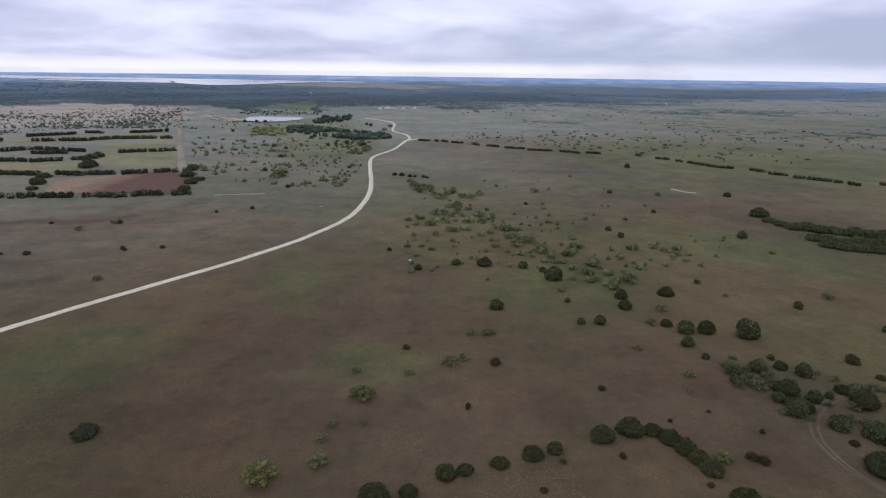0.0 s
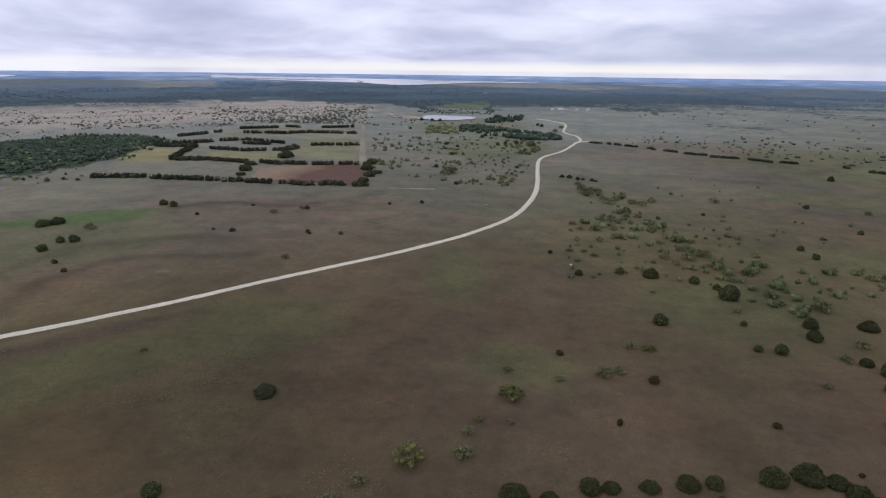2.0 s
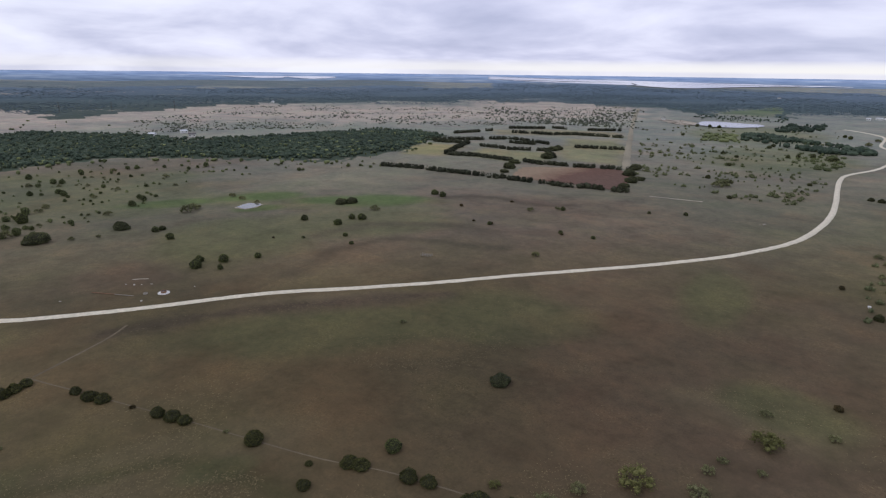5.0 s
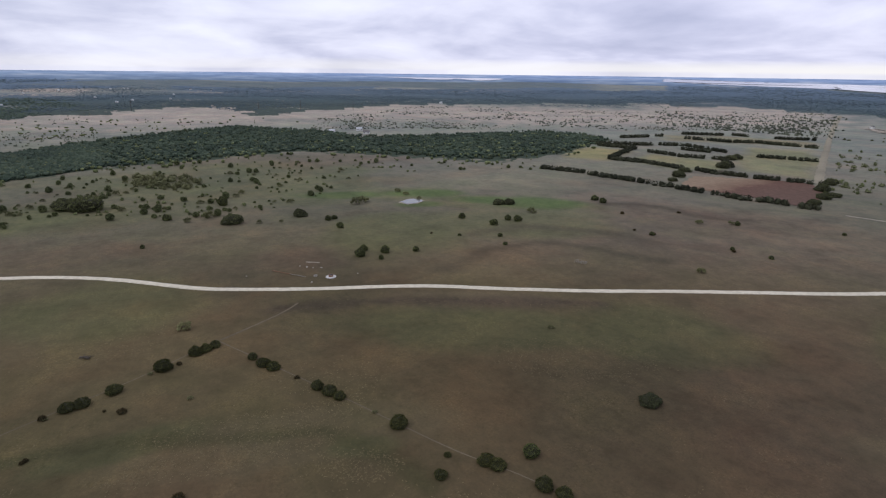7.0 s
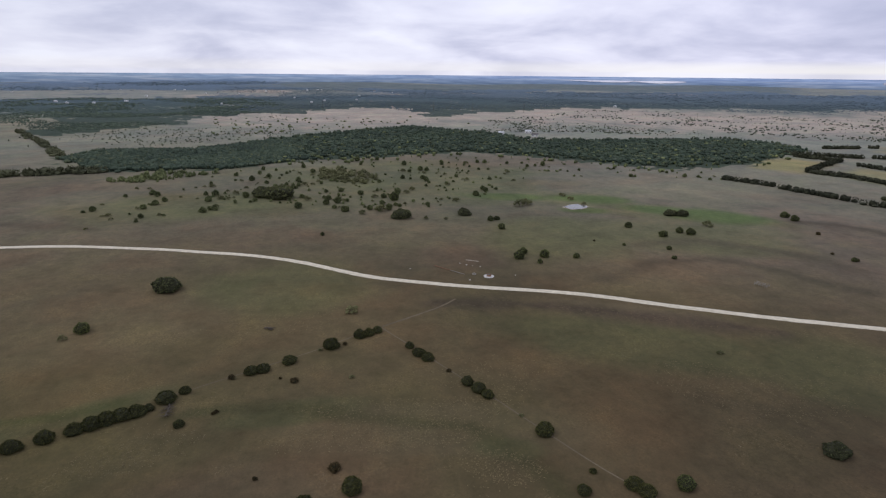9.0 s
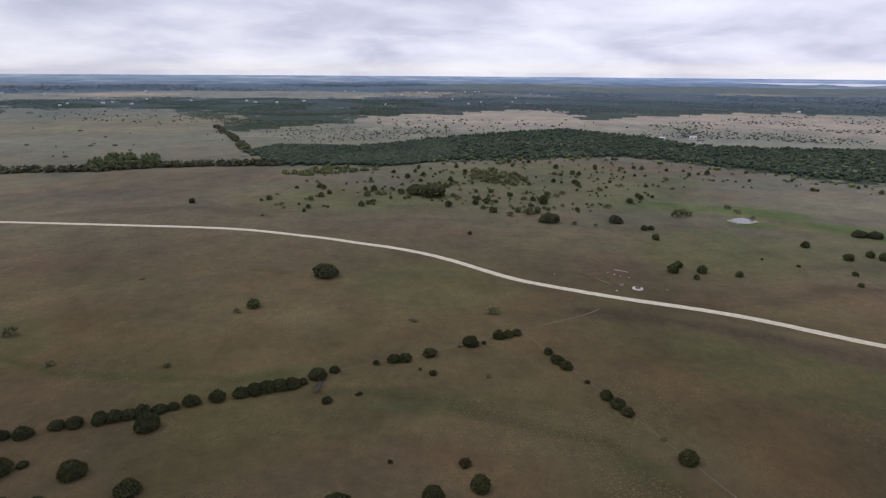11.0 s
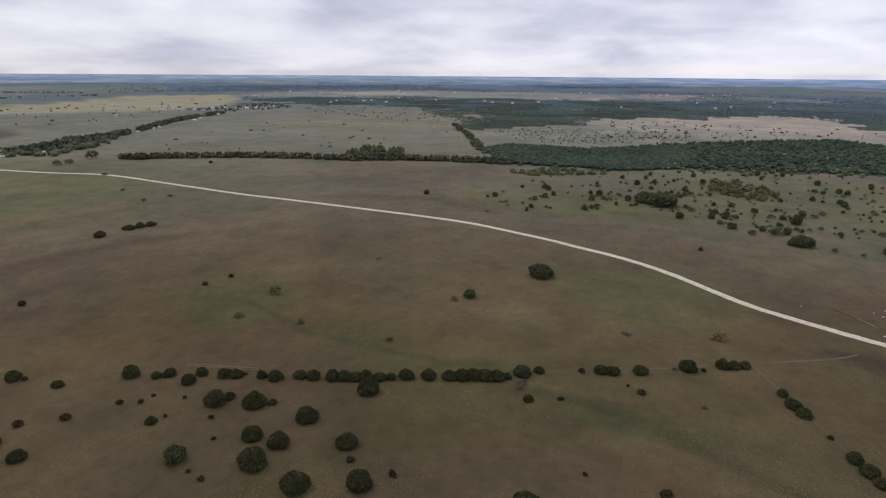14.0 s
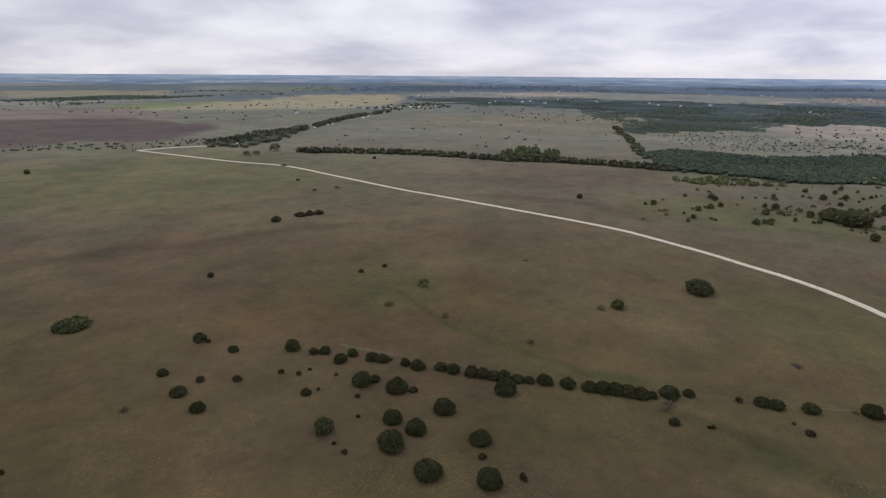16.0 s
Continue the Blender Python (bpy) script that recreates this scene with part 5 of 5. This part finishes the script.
def stuff(name, pieces, mat, label, category):
    verts, faces = pieces
    return tagged(new(name, mesh_of(name, verts, faces, mat)), label, category, kind="stuff")


def wood(name, poly, n, size, tall, mat, label, seed, sub=2, seen=False, clustered=0.0, grow=0.0, level=0.5, fringe=0.0):
    rng = np.random.default_rng(seed)
    p = spots_in(poly, n, rng, seen, clustered, level, fringe)
    r = np.hypot(p[:, 0], p[:, 1])
    k = 1 + grow * np.maximum(r - 900, 0) / 900
    stuff(name, clumps(rng, p, size * k * (0.35 + 1.6 * rng.uniform(size=n) ** 2.2), tall * (0.6 + 0.4 * k) * rng.uniform(0.78, 1.15, n), sub), mat, label, "woods")


def bush(name, poly, n, size, tall, mat, label, seed, seen=True, clustered=0.0, level=0.5):
    rng = np.random.default_rng(seed)
    p = spots_in(poly, n, rng, seen, clustered, level)
    k = 0.45 + 1.1 * rng.uniform(size=n) ** 1.6
    stuff(name, brush(rng, p, size * k, tall * (0.5 + 0.5 * k), 1 if math.hypot(*p.mean(0)) < 620 else 0), mat, label, "scrub")


wood("woods", WOODS_MID, 9400, 1.9, 3.0, WOODS, "dark close woodland behind the pasture", 401, 1, fringe=42.0)
wood("woods", WOODS_MID, 1500, 1.5, 3.5, WOODS_LIGHT, "grey-green oaks among darker woods", 437, 1, False, 0.0, 0.0, 0.5, 8.0)
wood("woods", WOODS_WEST, 5600, 1.9, 3.2, WOODS, "dark close woodland along a creek", 402, 1, fringe=16.0)
wood("scrub", [(x * 0.955, y * 0.955) for x, y in WOODS_MID], 520, 1.7, 3.0, SCRUB_OAK, "loose trees along the near edge of the woods", 439, 1, True)
bush("scrub", WOODS_EDGE, 120, 2.4, 2.8, SCRUB_OAK, "grey-green scrub at the edge of the woods", 403, False)
bush("grove", GROVE_CREEK, 150, 3.0, 4.6, COTTONWOOD, "light green cottonwoods along a creek", 404, False)
wood("woods", WOODS_WEST, 380, 1.8, 3.8, WOODS_LIGHT, "light green cottonwoods among darker woods", 411, 1)
wood("woods", STRIP_NORTH, 330, 3.0, 5.2, WOODS, "dark strip of woodland near a reservoir", 405, 1, True, clustered=16.0, level=0.4)
wood("woods", STRIP_UPPER, 110, 3.2, 5.2, WOODS, "dark knot of trees below a reservoir", 421, 1, True)
wood("scrub", STRIP_LIGHT, 100, 3.0, 3.6, SCRUB_OAK, "grey-green scrub near a reservoir", 422, 1, True)
bush("scrub", THICKET, 60, 3.4, 3.0, MESQUITE, "light green thicket grown together", 428)
bush("scrub", PASTURE, 130, 1.5, 1.6, SCRUB_OAK, "small grey-green brush dotted over the pasture", 430)
bush("scrub", SCRUB_DRAW, 85, 3.0, 2.8, SCRUB_OAK, "dark grey-green bushes dotted down a draw", 429)
bush("scrub", GROVE_NW, 170, 2.8, 3.0, HAZED_SCRUB, "grey-green scrub grown into a loose grove", 425, True, 50.0, 0.4)
wood("woods", TOWN_TREES, 70, 2.8, 4.6, CREEK, "garden trees round far houses", 426, 1, True)
wood("scrub", MEADOW_EDGE, 90, 1.4, 2.2, CREEK, "small dark trees at a wood edge", 427, 1, True)
bush("scrub", STRIP_GREEN, 60, 3.0, 2.6, EDGE_GREEN, "green scrub beside the gravel road", 423)
wood("far_woods", FAR_FRONT, 130, 2.0, 2.6, WOODS, "dark trees below a small green field", 424, 0, True, grow=0.4)
wood("woods", CREEK_GROVE, 210, 2.8, 5.0, ROADSIDE, "dark trees massed where a creek meets the road", 409, 1, True)
wood("scrub", SHRUB_ROW, 90, 2.0, 2.2, HAZED_SCRUB, "low shrubs along a field edge", 410, 1, True)
hedge("creek_hedge", HEDGE_CREEK, 11.0, 5.2, CREEK, "dark olive tree line following a dry creek", 406, "tree lines", 0.24)
hedge("creek_hedge", CREEK_ROAD, 14.0, 6.0, ROADSIDE, "grey-green tree line beside a distant road", 407, "tree lines", 0.16)
hedge("lane_hedge", LANE_TREES, 9.0, 4.5, CREEK, "thin row of trees along a field lane", 408, "tree lines", 0.4)
bush("scrub", SCRUB_NORTH, 90, 2.0, 2.4, SCRUB_OAK, "scattered dark scrub on the plain", 411)
bush("scrub", SCRUB_NORTH, 260, 2.6, 2.2, GREY_SCRUB, "scattered grey-green scrub on the plain", 412, True, 40.0, 0.45)
bush("scrub", SCRUB_EAST, 110, 1.7, 1.7, GREY_SCRUB, "small grey-green scrub in the draw", 413, True, 24.0, 0.5)
wood("scrub", SCRUB_PINK, 1150, 1.5, 2.0, HAZED_SCRUB, "scrub gathered in loose groups on a tan pasture", 414, 1, True, 34.0, 0.0, 0.56)
wood("scrub", SCRUB_PINK, 650, 0.85, 1.5, CREEK, "small dark scrub dotted over a tan pasture", 438, 1, True, 110.0, 0.0, 0.36)
wood("scrub", SCRUB_PALE, 120, 1.9, 2.4, SCRUB_OAK, "sparse scrub on pale grass", 415, 1, True)
wood("scrub", SCRUB_NW, 520, 1.7, 2.4, HAZED_SCRUB, "scrub dotted over far tan grassland", 416, 1, True, 110.0, 0.0, 0.36)
wood("scrub", SCRUB_NE, 330, 1.8, 2.4, HAZED_SCRUB, "sparse scrub over the eastern plain", 417, 1, True, 130.0)
wood("scrub", SCRUB_MEADOW, 30, 1.7, 2.2, HAZED_SCRUB, "sparse trees in pale meadows", 418, 1, True)
wood("scrub", SCRUB_WEST, 420, 1.0, 1.7, HAZED_SCRUB, "sparse scrub on tan grassland", 419, 1, True, 70.0, 0.0, 0.45)
wood("scrub", SCRUB_SOUTHWEST, 90, 2.6, 3.0, SCRUB_OAK, "sparse trees among far fields", 420, 1, True)
wood("far_woods", FAR_NORTH, 12000, 1.45, 0.95, HAZED_WOODS, "hazy blue-green woodland far to the north", 431, 0, True, 170.0, 0.8, 0.34, 60.0)
wood("far_woods", FAR_NORTHEAST, 3000, 1.4, 1.0, HAZED_WOODS, "broken, hazy blue-green woodland far off", 432, 0, True, 120.0, 0.8, 0.5, 160.0)
wood("far_woods", FAR_MID, 12000, 1.45, 0.95, HAZED_WOODS, "hazy blue-green woodland beyond the tan pasture", 433, 0, True, 120.0, 0.8, 0.38, 60.0)
wood("far_woods", FAR_WEST, 11000, 1.5, 1.35, HAZED_GREEN, "green woodland beyond pale meadows", 434, 0, True, 48.0, 0.6, 0.44, 45.0)
wood("far_woods", FAR_RIDGE, 3000, 1.6, 1.6, HAZED_WOODS, "haze-blue woodland on the western horizon", 435, 0, True, 300.0, 0.8, 0.5, 200.0)
wood("far_woods", FAR_ROWS, 1600, 2.2, 3.4, HAZED_GREEN, "tree rows among far fields", 436, 0, True, 120.0, 0.5, 0.5, 40.0)


def pasture_trees(poly, n, kind, name, low, high, label, category, group, seed, clustered=0.0):
    rng = np.random.default_rng(seed)
    plant(name, kind, [(x, y, low + (high - low) * rng.uniform() ** 1.8) for x, y in spots_in(poly, n, rng, True, clustered)], label, category, group, seed)


pasture_trees(PASTURE, 150, "small_oak", "oak_tree", 0.9, 2.6, "small dark green oak dotted in the pasture", "tree", "oaks of the pasture", 441)
pasture_trees(PASTURE, 75, "mesquite", "mesquite_bush", 1.0, 3.0, "small light green mesquite in the pasture", "bush", "mesquites of the pasture", 442)
pasture_trees(PASTURE_WEST, 34, "small_oak", "oak_tree", 0.9, 2.6, "small dark green oak dotted in the pasture", "tree", "oaks of the pasture", 443)
pasture_trees(PASTURE_WEST, 30, "mesquite", "mesquite_bush", 1.2, 3.0, "small light green mesquite in the pasture", "bush", "mesquites of the pasture", 444)
pasture_trees(THICKET, 38, "mesquite", "mesquite_bush", 1.5, 3.6, "yellow-green mesquite in a loose thicket", "bush", "mesquites of the thicket", 445)

# ---- small things ----
TANK = [(-216, 85)]
FEEDER = [(-173, 183)]
VEHICLE = [(-349, -412)]
DEADFALL = [(-142, -28)]
DEADFALL2 = [(-187, -3)]
DEADWOOD_SPOTS = [(-187, -3), (-229, -113), (64, 139), (101, 148)]
HOUSES_NORTH = [(-161, 1383), (-147, 1407), (-134, 1432), (-109, 1397), (-85, 1425), (-534, 2322), (643, 1817)]
HOUSES_MID = [(-749, 306), (-714, 339), (-762, 351), (-433, 1085), (-1330, 846)]
HOUSES_WEST = [(-1016, -919), (-1039, -915), (-1064, -911), (-1095, -904), (-1125, -904), (-1107, -857), (-1121, -843), (-1154, -841), (-1188, -843), (-835, -935), (-1033, -1003)]
SHEDS_WEST = [(-615, -654), (-664, -676), (-682, -683), (-811, -735), (-854, -761), (-958, -810)]
FENCE = [(-118, -119), (-120, -110), (-123, -99)]
TUB = [(-17, 251)]
GATE = [(-324, -615), (-330, -620), (-338, -624)]
POLES = [(-1306, 124), (-1277, 360), (-1212, 428), (-1164, 524)]


def box(lx, ly, lz, x=0.0, y=0.0, z=0.0, taper=1.0):
    """A block on z, its top drawn in by taper."""
    v = [(x + sx * lx / 2 * k, y + sy * ly / 2 * k, z + h) for h, k in ((0, 1), (lz, taper)) for sx, sy in ((-1, -1), (1, -1), (1, 1), (-1, 1))]
    return np.array(v), [(3, 2, 1, 0), (4, 5, 6, 7), (0, 1, 5, 4), (1, 2, 6, 5), (2, 3, 7, 6), (3, 0, 4, 7)]


def tube(r0, r1, h, inner=0.0, z=0.0, sides=24):
    """A round wall of a given height, hollow if inner is given."""
    a = np.arange(sides) / sides * 6.2832
    c = np.stack([np.cos(a), np.sin(a), 0 * a], -1)
    rings = [c * r0 + (0, 0, z), c * r1 + (0, 0, z + h)]
    if inner:
        rings += [c * (r1 - inner) + (0, 0, z + h), c * (r0 - inner) + (0, 0, z)]
    v = np.vstack(rings)
    n, f = sides, []
    for k in range(len(rings) - 1):
        f += [(k * n + j, k * n + (j + 1) % n, (k + 1) * n + (j + 1) % n, (k + 1) * n + j) for j in range(n)]
    if not inner:
        f.append(tuple(range(n, 2 * n)))
    return v, f


def thing(name, x, y, turn, label, category, group=""):
    root = new(name)
    root.matrix_world = pose(x, y, float(terrain(x, y)), 0, 0, turn)
    return tagged(root, label, category, group)


def stock_tank(x, y):
    t = thing("stock_tank", x, y, 0, "round steel stock tank on a pale concrete pad", "water tank")
    part("pad", tube(2.15, 2.05, 0.25, sides=28), CONCRETE, t, "pale worn concrete pad")
    part("tank_wall", tube(1.0, 1.02, 0.75, 0.06, 0.25), RUST, t, "dark steel rim")
    part("water", tube(0.93, 0.93, 0.55, z=0.25), WATER, t)
    u = thing("water_trough", x - 4.2, y - 5.0, 40, "small pale concrete water trough", "trough")
    part("basin", tube(0.8, 0.75, 0.45, 0.12, sides=12), SLAB, u)


def hay_feeder(x, y):
    t = thing("cattle_pen", x, y, 20, "small pen of pale weathered rails", "pen")
    for k in range(7):
        part("post", gather([limb((-2.4 + 0.8 * k, -0.9, -0.2), (-2.4 + 0.8 * k, -0.9, 1.3), 0.09, 0.07)]), PALE_PIPE, t)
        part("post", gather([limb((-2.4 + 0.8 * k, 0.9, -0.2), (-2.4 + 0.8 * k, 0.9, 1.2), 0.09, 0.07)]), PALE_PIPE, t)
    for side in (-0.9, 0.9):
        for z in (0.5, 1.0):
            part("rail", gather([limb((-2.6, side, z), (2.6, side, z), 0.07, 0.07)]), PALE_PIPE, t)


def pickup(x, y, turn):
    t = thing("pickup_truck", x, y, turn, "dark pickup truck standing on the gravel road", "truck")
    t.location.z += 0.2
    part("body", gather([box(5.3, 1.9, 0.6, 0, 0, 0.5, 0.97), box(1.5, 1.85, 0.2, 1.8, 0, 1.05, 0.9)]), CAR_PAINT, t)
    part("cab", gather([box(1.9, 1.75, 0.75, 0.35, 0, 1.08, 0.8)]), CAR_PAINT, t)
    part("windscreen", gather([limb((1.12, -0.7, 1.45), (1.12, 0.7, 1.45), 0.28, 0.28, 8)]), GLASS_DARK, t)
    part("load_bed", gather([box(2.0, 1.8, 0.3, -1.6, 0, 1.08)]), CAR_PAINT, t)
    for wx in (1.65, -1.65):
        for wy in (-0.9, 0.9):
            part("wheel", gather([limb((wx, wy - 0.12, 0.38), (wx, wy + 0.12, 0.38), 0.38, 0.38, 14)]), RUBBER, t)


def deadfall(x, y, size, seed):
    rng = np.random.default_rng(seed)
    t = thing("dead_tree", x, y, rng.uniform(0, 360), "fallen grey dead tree with bare branches", "dead tree")
    part("trunk", gather([limb((-size, 0, 0.3), (0, 0.2, 0.45), 0.20, 0.15), limb((0, 0.2, 0.45), (size * 0.7, -0.1, 0.4), 0.15, 0.07)]), DEADWOOD, t)
    for k in range(int(12 * size)):
        a, s = rng.uniform(-size * 0.8, size * 0.6), rng.uniform(0.3, 1.0) * size * 0.8
        d = np.array((rng.normal() * 0.8 + 0.5, rng.normal(), rng.uniform(0.0, 0.35)))
        d /= np.linalg.norm(d)
        start = np.array((a, 0.1, 0.4))
        bend = start + d * s * 0.55 + rng.normal(0, 0.12, 3)
        end = bend + d * s * 0.5 + rng.normal(0, 0.25, 3)
        bend[2], end[2] = max(bend[2], 0.1), max(end[2] * 0.6, 0.06)
        part("branch", gather([limb(start, bend, 0.07, 0.045, 5), limb(bend, end, 0.045, 0.02, 5)]), DEADWOOD, t)


def rail_fence(line):
    """A low pipe fence along a juniper row: posts and two rails."""
    q = curve_through(line, 3.0)
    x, y = q[0]
    t = thing("pipe_fence", x, y, 0, "pale two-rail pipe fence between junipers", "fence")
    base = np.array(t.matrix_world.translation)
    p = np.c_[q, terrain(q[:, 0], q[:, 1])] - base
    for a in p:
        part("post", gather([limb(a - (0, 0, 0.2), a + (0, 0, 1.25), 0.06, 0.06)]), PALE_PIPE, t)
    for a, b in zip(p, p[1:]):
        for z in (0.6, 1.15):
            part("rail", gather([limb(a + (0, 0, z), b + (0, 0, z), 0.05, 0.05)]), PALE_PIPE, t)


def fallen_pipe(a, b):
    """A long pipe lying in the grass, in two welded lengths."""
    t = thing("pipe", a[0], a[1], 0, "long rusty pipe lying in the grass", "pipe")
    end = np.array((b[0] - a[0], b[1] - a[1], float(terrain(*map(float, b))) - float(terrain(*map(float, a))) + 0.18))
    half = end * 0.55 + (0, 0, 0.1)
    part("pipe_length", limb((0, 0, 0.18), half, 0.16, 0.15, 8), RUST, t)
    part("pipe_length", limb(half, end, 0.12, 0.12, 8), PALE_PIPE, t, "paler end of the pipe")


def pale_stone(x, y, size, seed):
    rng = np.random.default_rng(seed)
    v, f = lump(rng, np.array((0, 0, size * 0.16)), np.array((size, size * 0.6, size * 0.3)), 2, 0.16)
    ob = new("stone", mesh_of("stone", v, f, SLAB))
    ob.matrix_world = pose(x, y, float(terrain(x, y)), 0, 0, rng.uniform(0, 180))
    tagged(ob, "pale broken slab lying in short grass", "stone", "pale slabs by the stock tank")


def mineral_tub(x, y):
    t = thing("mineral_tub", x, y, 0, "small white cattle mineral tub in the grass", "tub")
    part("tub_wall", tube(0.5, 0.58, 0.5, 0.05, sides=16), WHITE_WALL, t)
    part("mineral_block", tube(0.44, 0.42, 0.36, sides=12), CONCRETE, t, "pale crumbling mineral block")


def utility_pole(x, y):
    t = thing("utility_pole", x, y, 60, "thin grey power line pole on far grassland", "pole", "power line poles")
    part("pole", gather([limb((0, 0, -0.5), (0, 0, 19), 0.42, 0.26, 8)]), DEADWOOD, t)
    part("cross_arm", box(3.2, 0.25, 0.25, 0, 0, 17.6), DEADWOOD, t)


def gate_post(x, y):
    t = thing("gate_post", x, y, 0, "stout dark gate post at a road bend", "post", "gate posts")
    part("post", gather([limb((0, 0, -0.3), (0, 0, 2.2), 0.55, 0.5, 10)]), RUST, t)
    part("cap", tube(0.6, 0.45, 0.2, z=2.2, sides=10), RUST, t)


def house(x, y, turn, long, wide, high, roof_mat, label, group):
    """A house with a gabled roof, door and windows."""
    t = thing("house", x, y, turn, label, "house", group)
    part("wall", box(long, wide, high + 0.3, z=-0.3), WHITE_WALL, t)
    e, h = 0.4, wide * 0.28
    v = np.array([(sx * (long / 2 + e), sy, z) for sx in (-1, 1) for sy, z in ((-wide / 2 - e, high - 0.1), (0, high + h), (wide / 2 + e, high - 0.1), (0, high + h - 0.25))])
    f = [(0, 4, 5, 1), (1, 5, 6, 2), (2, 6, 7, 3), (3, 7, 4, 0), (0, 1, 2, 3), (4, 7, 6, 5)]
    part("roof", (v, f), roof_mat, t)
    for side in (-1, 1):
        for k in (-0.3, 0.3):
            part("window", box(1.2, 0.08, 1.2, k * long, side * (wide / 2 + 0.02), 1.0), GLASS_DARK, t)
    part("door", box(1.0, 0.08, 2.05, 0, wide / 2 + 0.02, 0), RUST, t)


stock_tank(*TANK[0])
hay_feeder(*FEEDER[0])
pickup(*VEHICLE[0], 100)
deadfall(*DEADFALL[0], 3.6, 501)
deadfall(*DEADFALL2[0], 2.0, 502)
for k, (x, y) in enumerate(DEADWOOD_SPOTS):
    deadfall(x, y, 1.5, 510 + k)
rail_fence(FENCE)
fallen_pipe(*[(-236, 67), (-221, 76)])
for k, (x, y) in enumerate([(-236, 79), (-233, 81), (-231, 83), (-229, 86), (-235, 56), (-214, 76), (-214, 96), (-79, 357), (-81, 356)]):
    pale_stone(x, y, (0.45, 0.7, 0.4, 0.5, 0.5, 0.7, 0.4, 1.0, 0.5)[k], 540 + k)
mineral_tub(*TUB[0])
for spot in POLES:
    utility_pole(*spot)
for spot in GATE:
    gate_post(*spot)
for n, (x, y) in enumerate(HOUSES_NORTH):
    house(x, y, 15 * n, 7 + 4 * (n % 3), 5, 3.0, (ROOF_PALE, ROOF_PALE, ROOF_DARK)[n % 3], "white farm building with a metal roof", "farm buildings")
for n, (x, y) in enumerate(HOUSES_MID):
    house(x, y, 40 + 20 * n, 8, 5.5, 2.8, (ROOF_PALE, ROOF_DARK)[n % 2], "white ranch house among dark trees", "ranch houses")
for n, (x, y) in enumerate(HOUSES_WEST):
    house(x, y, 25 * n, 8, 6, 3.0, (ROOF_PALE, ROOF_DARK, ROOF_PALE)[n % 3], "pale house in a distant hamlet", "hamlet houses")
for n, (x, y) in enumerate(SHEDS_WEST):
    house(x, y, 35 * n, 4.5, 3.2, 2.3, ROOF_PALE, "small pale shed beside a tree line", "sheds by the tree line")


rng_town = np.random.default_rng(77)
for n in range(46):
    az = math.radians(rng_town.uniform(78, 127))
    r = rng_town.uniform(1550, 2050) if n % 3 == 0 else rng_town.uniform(2050, 2700)
    house(-math.sin(az) * r, math.cos(az) * r, rng_town.uniform(0, 180), rng_town.uniform(5, 9), 5, 2.6, (ROOF_PALE, ROOF_DARK, ROOF_PALE)[n % 3], "pale house among distant woods", "houses in the far woods")


def grass_tufts():
    """Clumps of dry bunch grass over the near prairie."""
    rng = np.random.default_rng(601)
    n = 90000
    az, el = np.radians(rng.uniform(-42, 166, n)), np.radians(rng.uniform(15, 40, n))
    r = EYE / np.tan(el)
    x, y = -np.sin(az) * r, np.cos(az) * r
    keep = swells(x, y, 14, 31) + 0.75 * patch_mask(x, y, TUFT_PATCHES, 6) + rng.normal(0, 0.12, n) > 0.92
    x, y = x[keep], y[keep]
    n = len(x)
    base = np.stack([x, y, terrain(x, y) - 0.03], -1)
    tall = rng.uniform(0.06, 0.18, n)[:, None]
    verts = []
    for k in range(4):
        a = rng.uniform(0, 6.28, n)
        u = np.stack([np.cos(a), np.sin(a), 0 * a], -1)
        w = np.stack([-np.sin(a), np.cos(a), 0 * a], -1) * 0.10
        tip = base + u * rng.uniform(0.18, 0.42, (n, 1)) + np.array((0, 0, 1)) * tall
        verts.append(np.stack([base - w, base + w, tip], 1))
    v = np.stack(verts, 1).reshape(-1, 3)
    stuff("grass_tufts", (v, np.arange(len(v)).reshape(-1, 3)), BUNCH_GRASS, "dry straw-coloured bunch grass", "grass")


BUNCH_GRASS = leaf_material("bunch_grass", (0.155, 0.127, 0.077), (0.215, 0.176, 0.110))
grass_tufts()
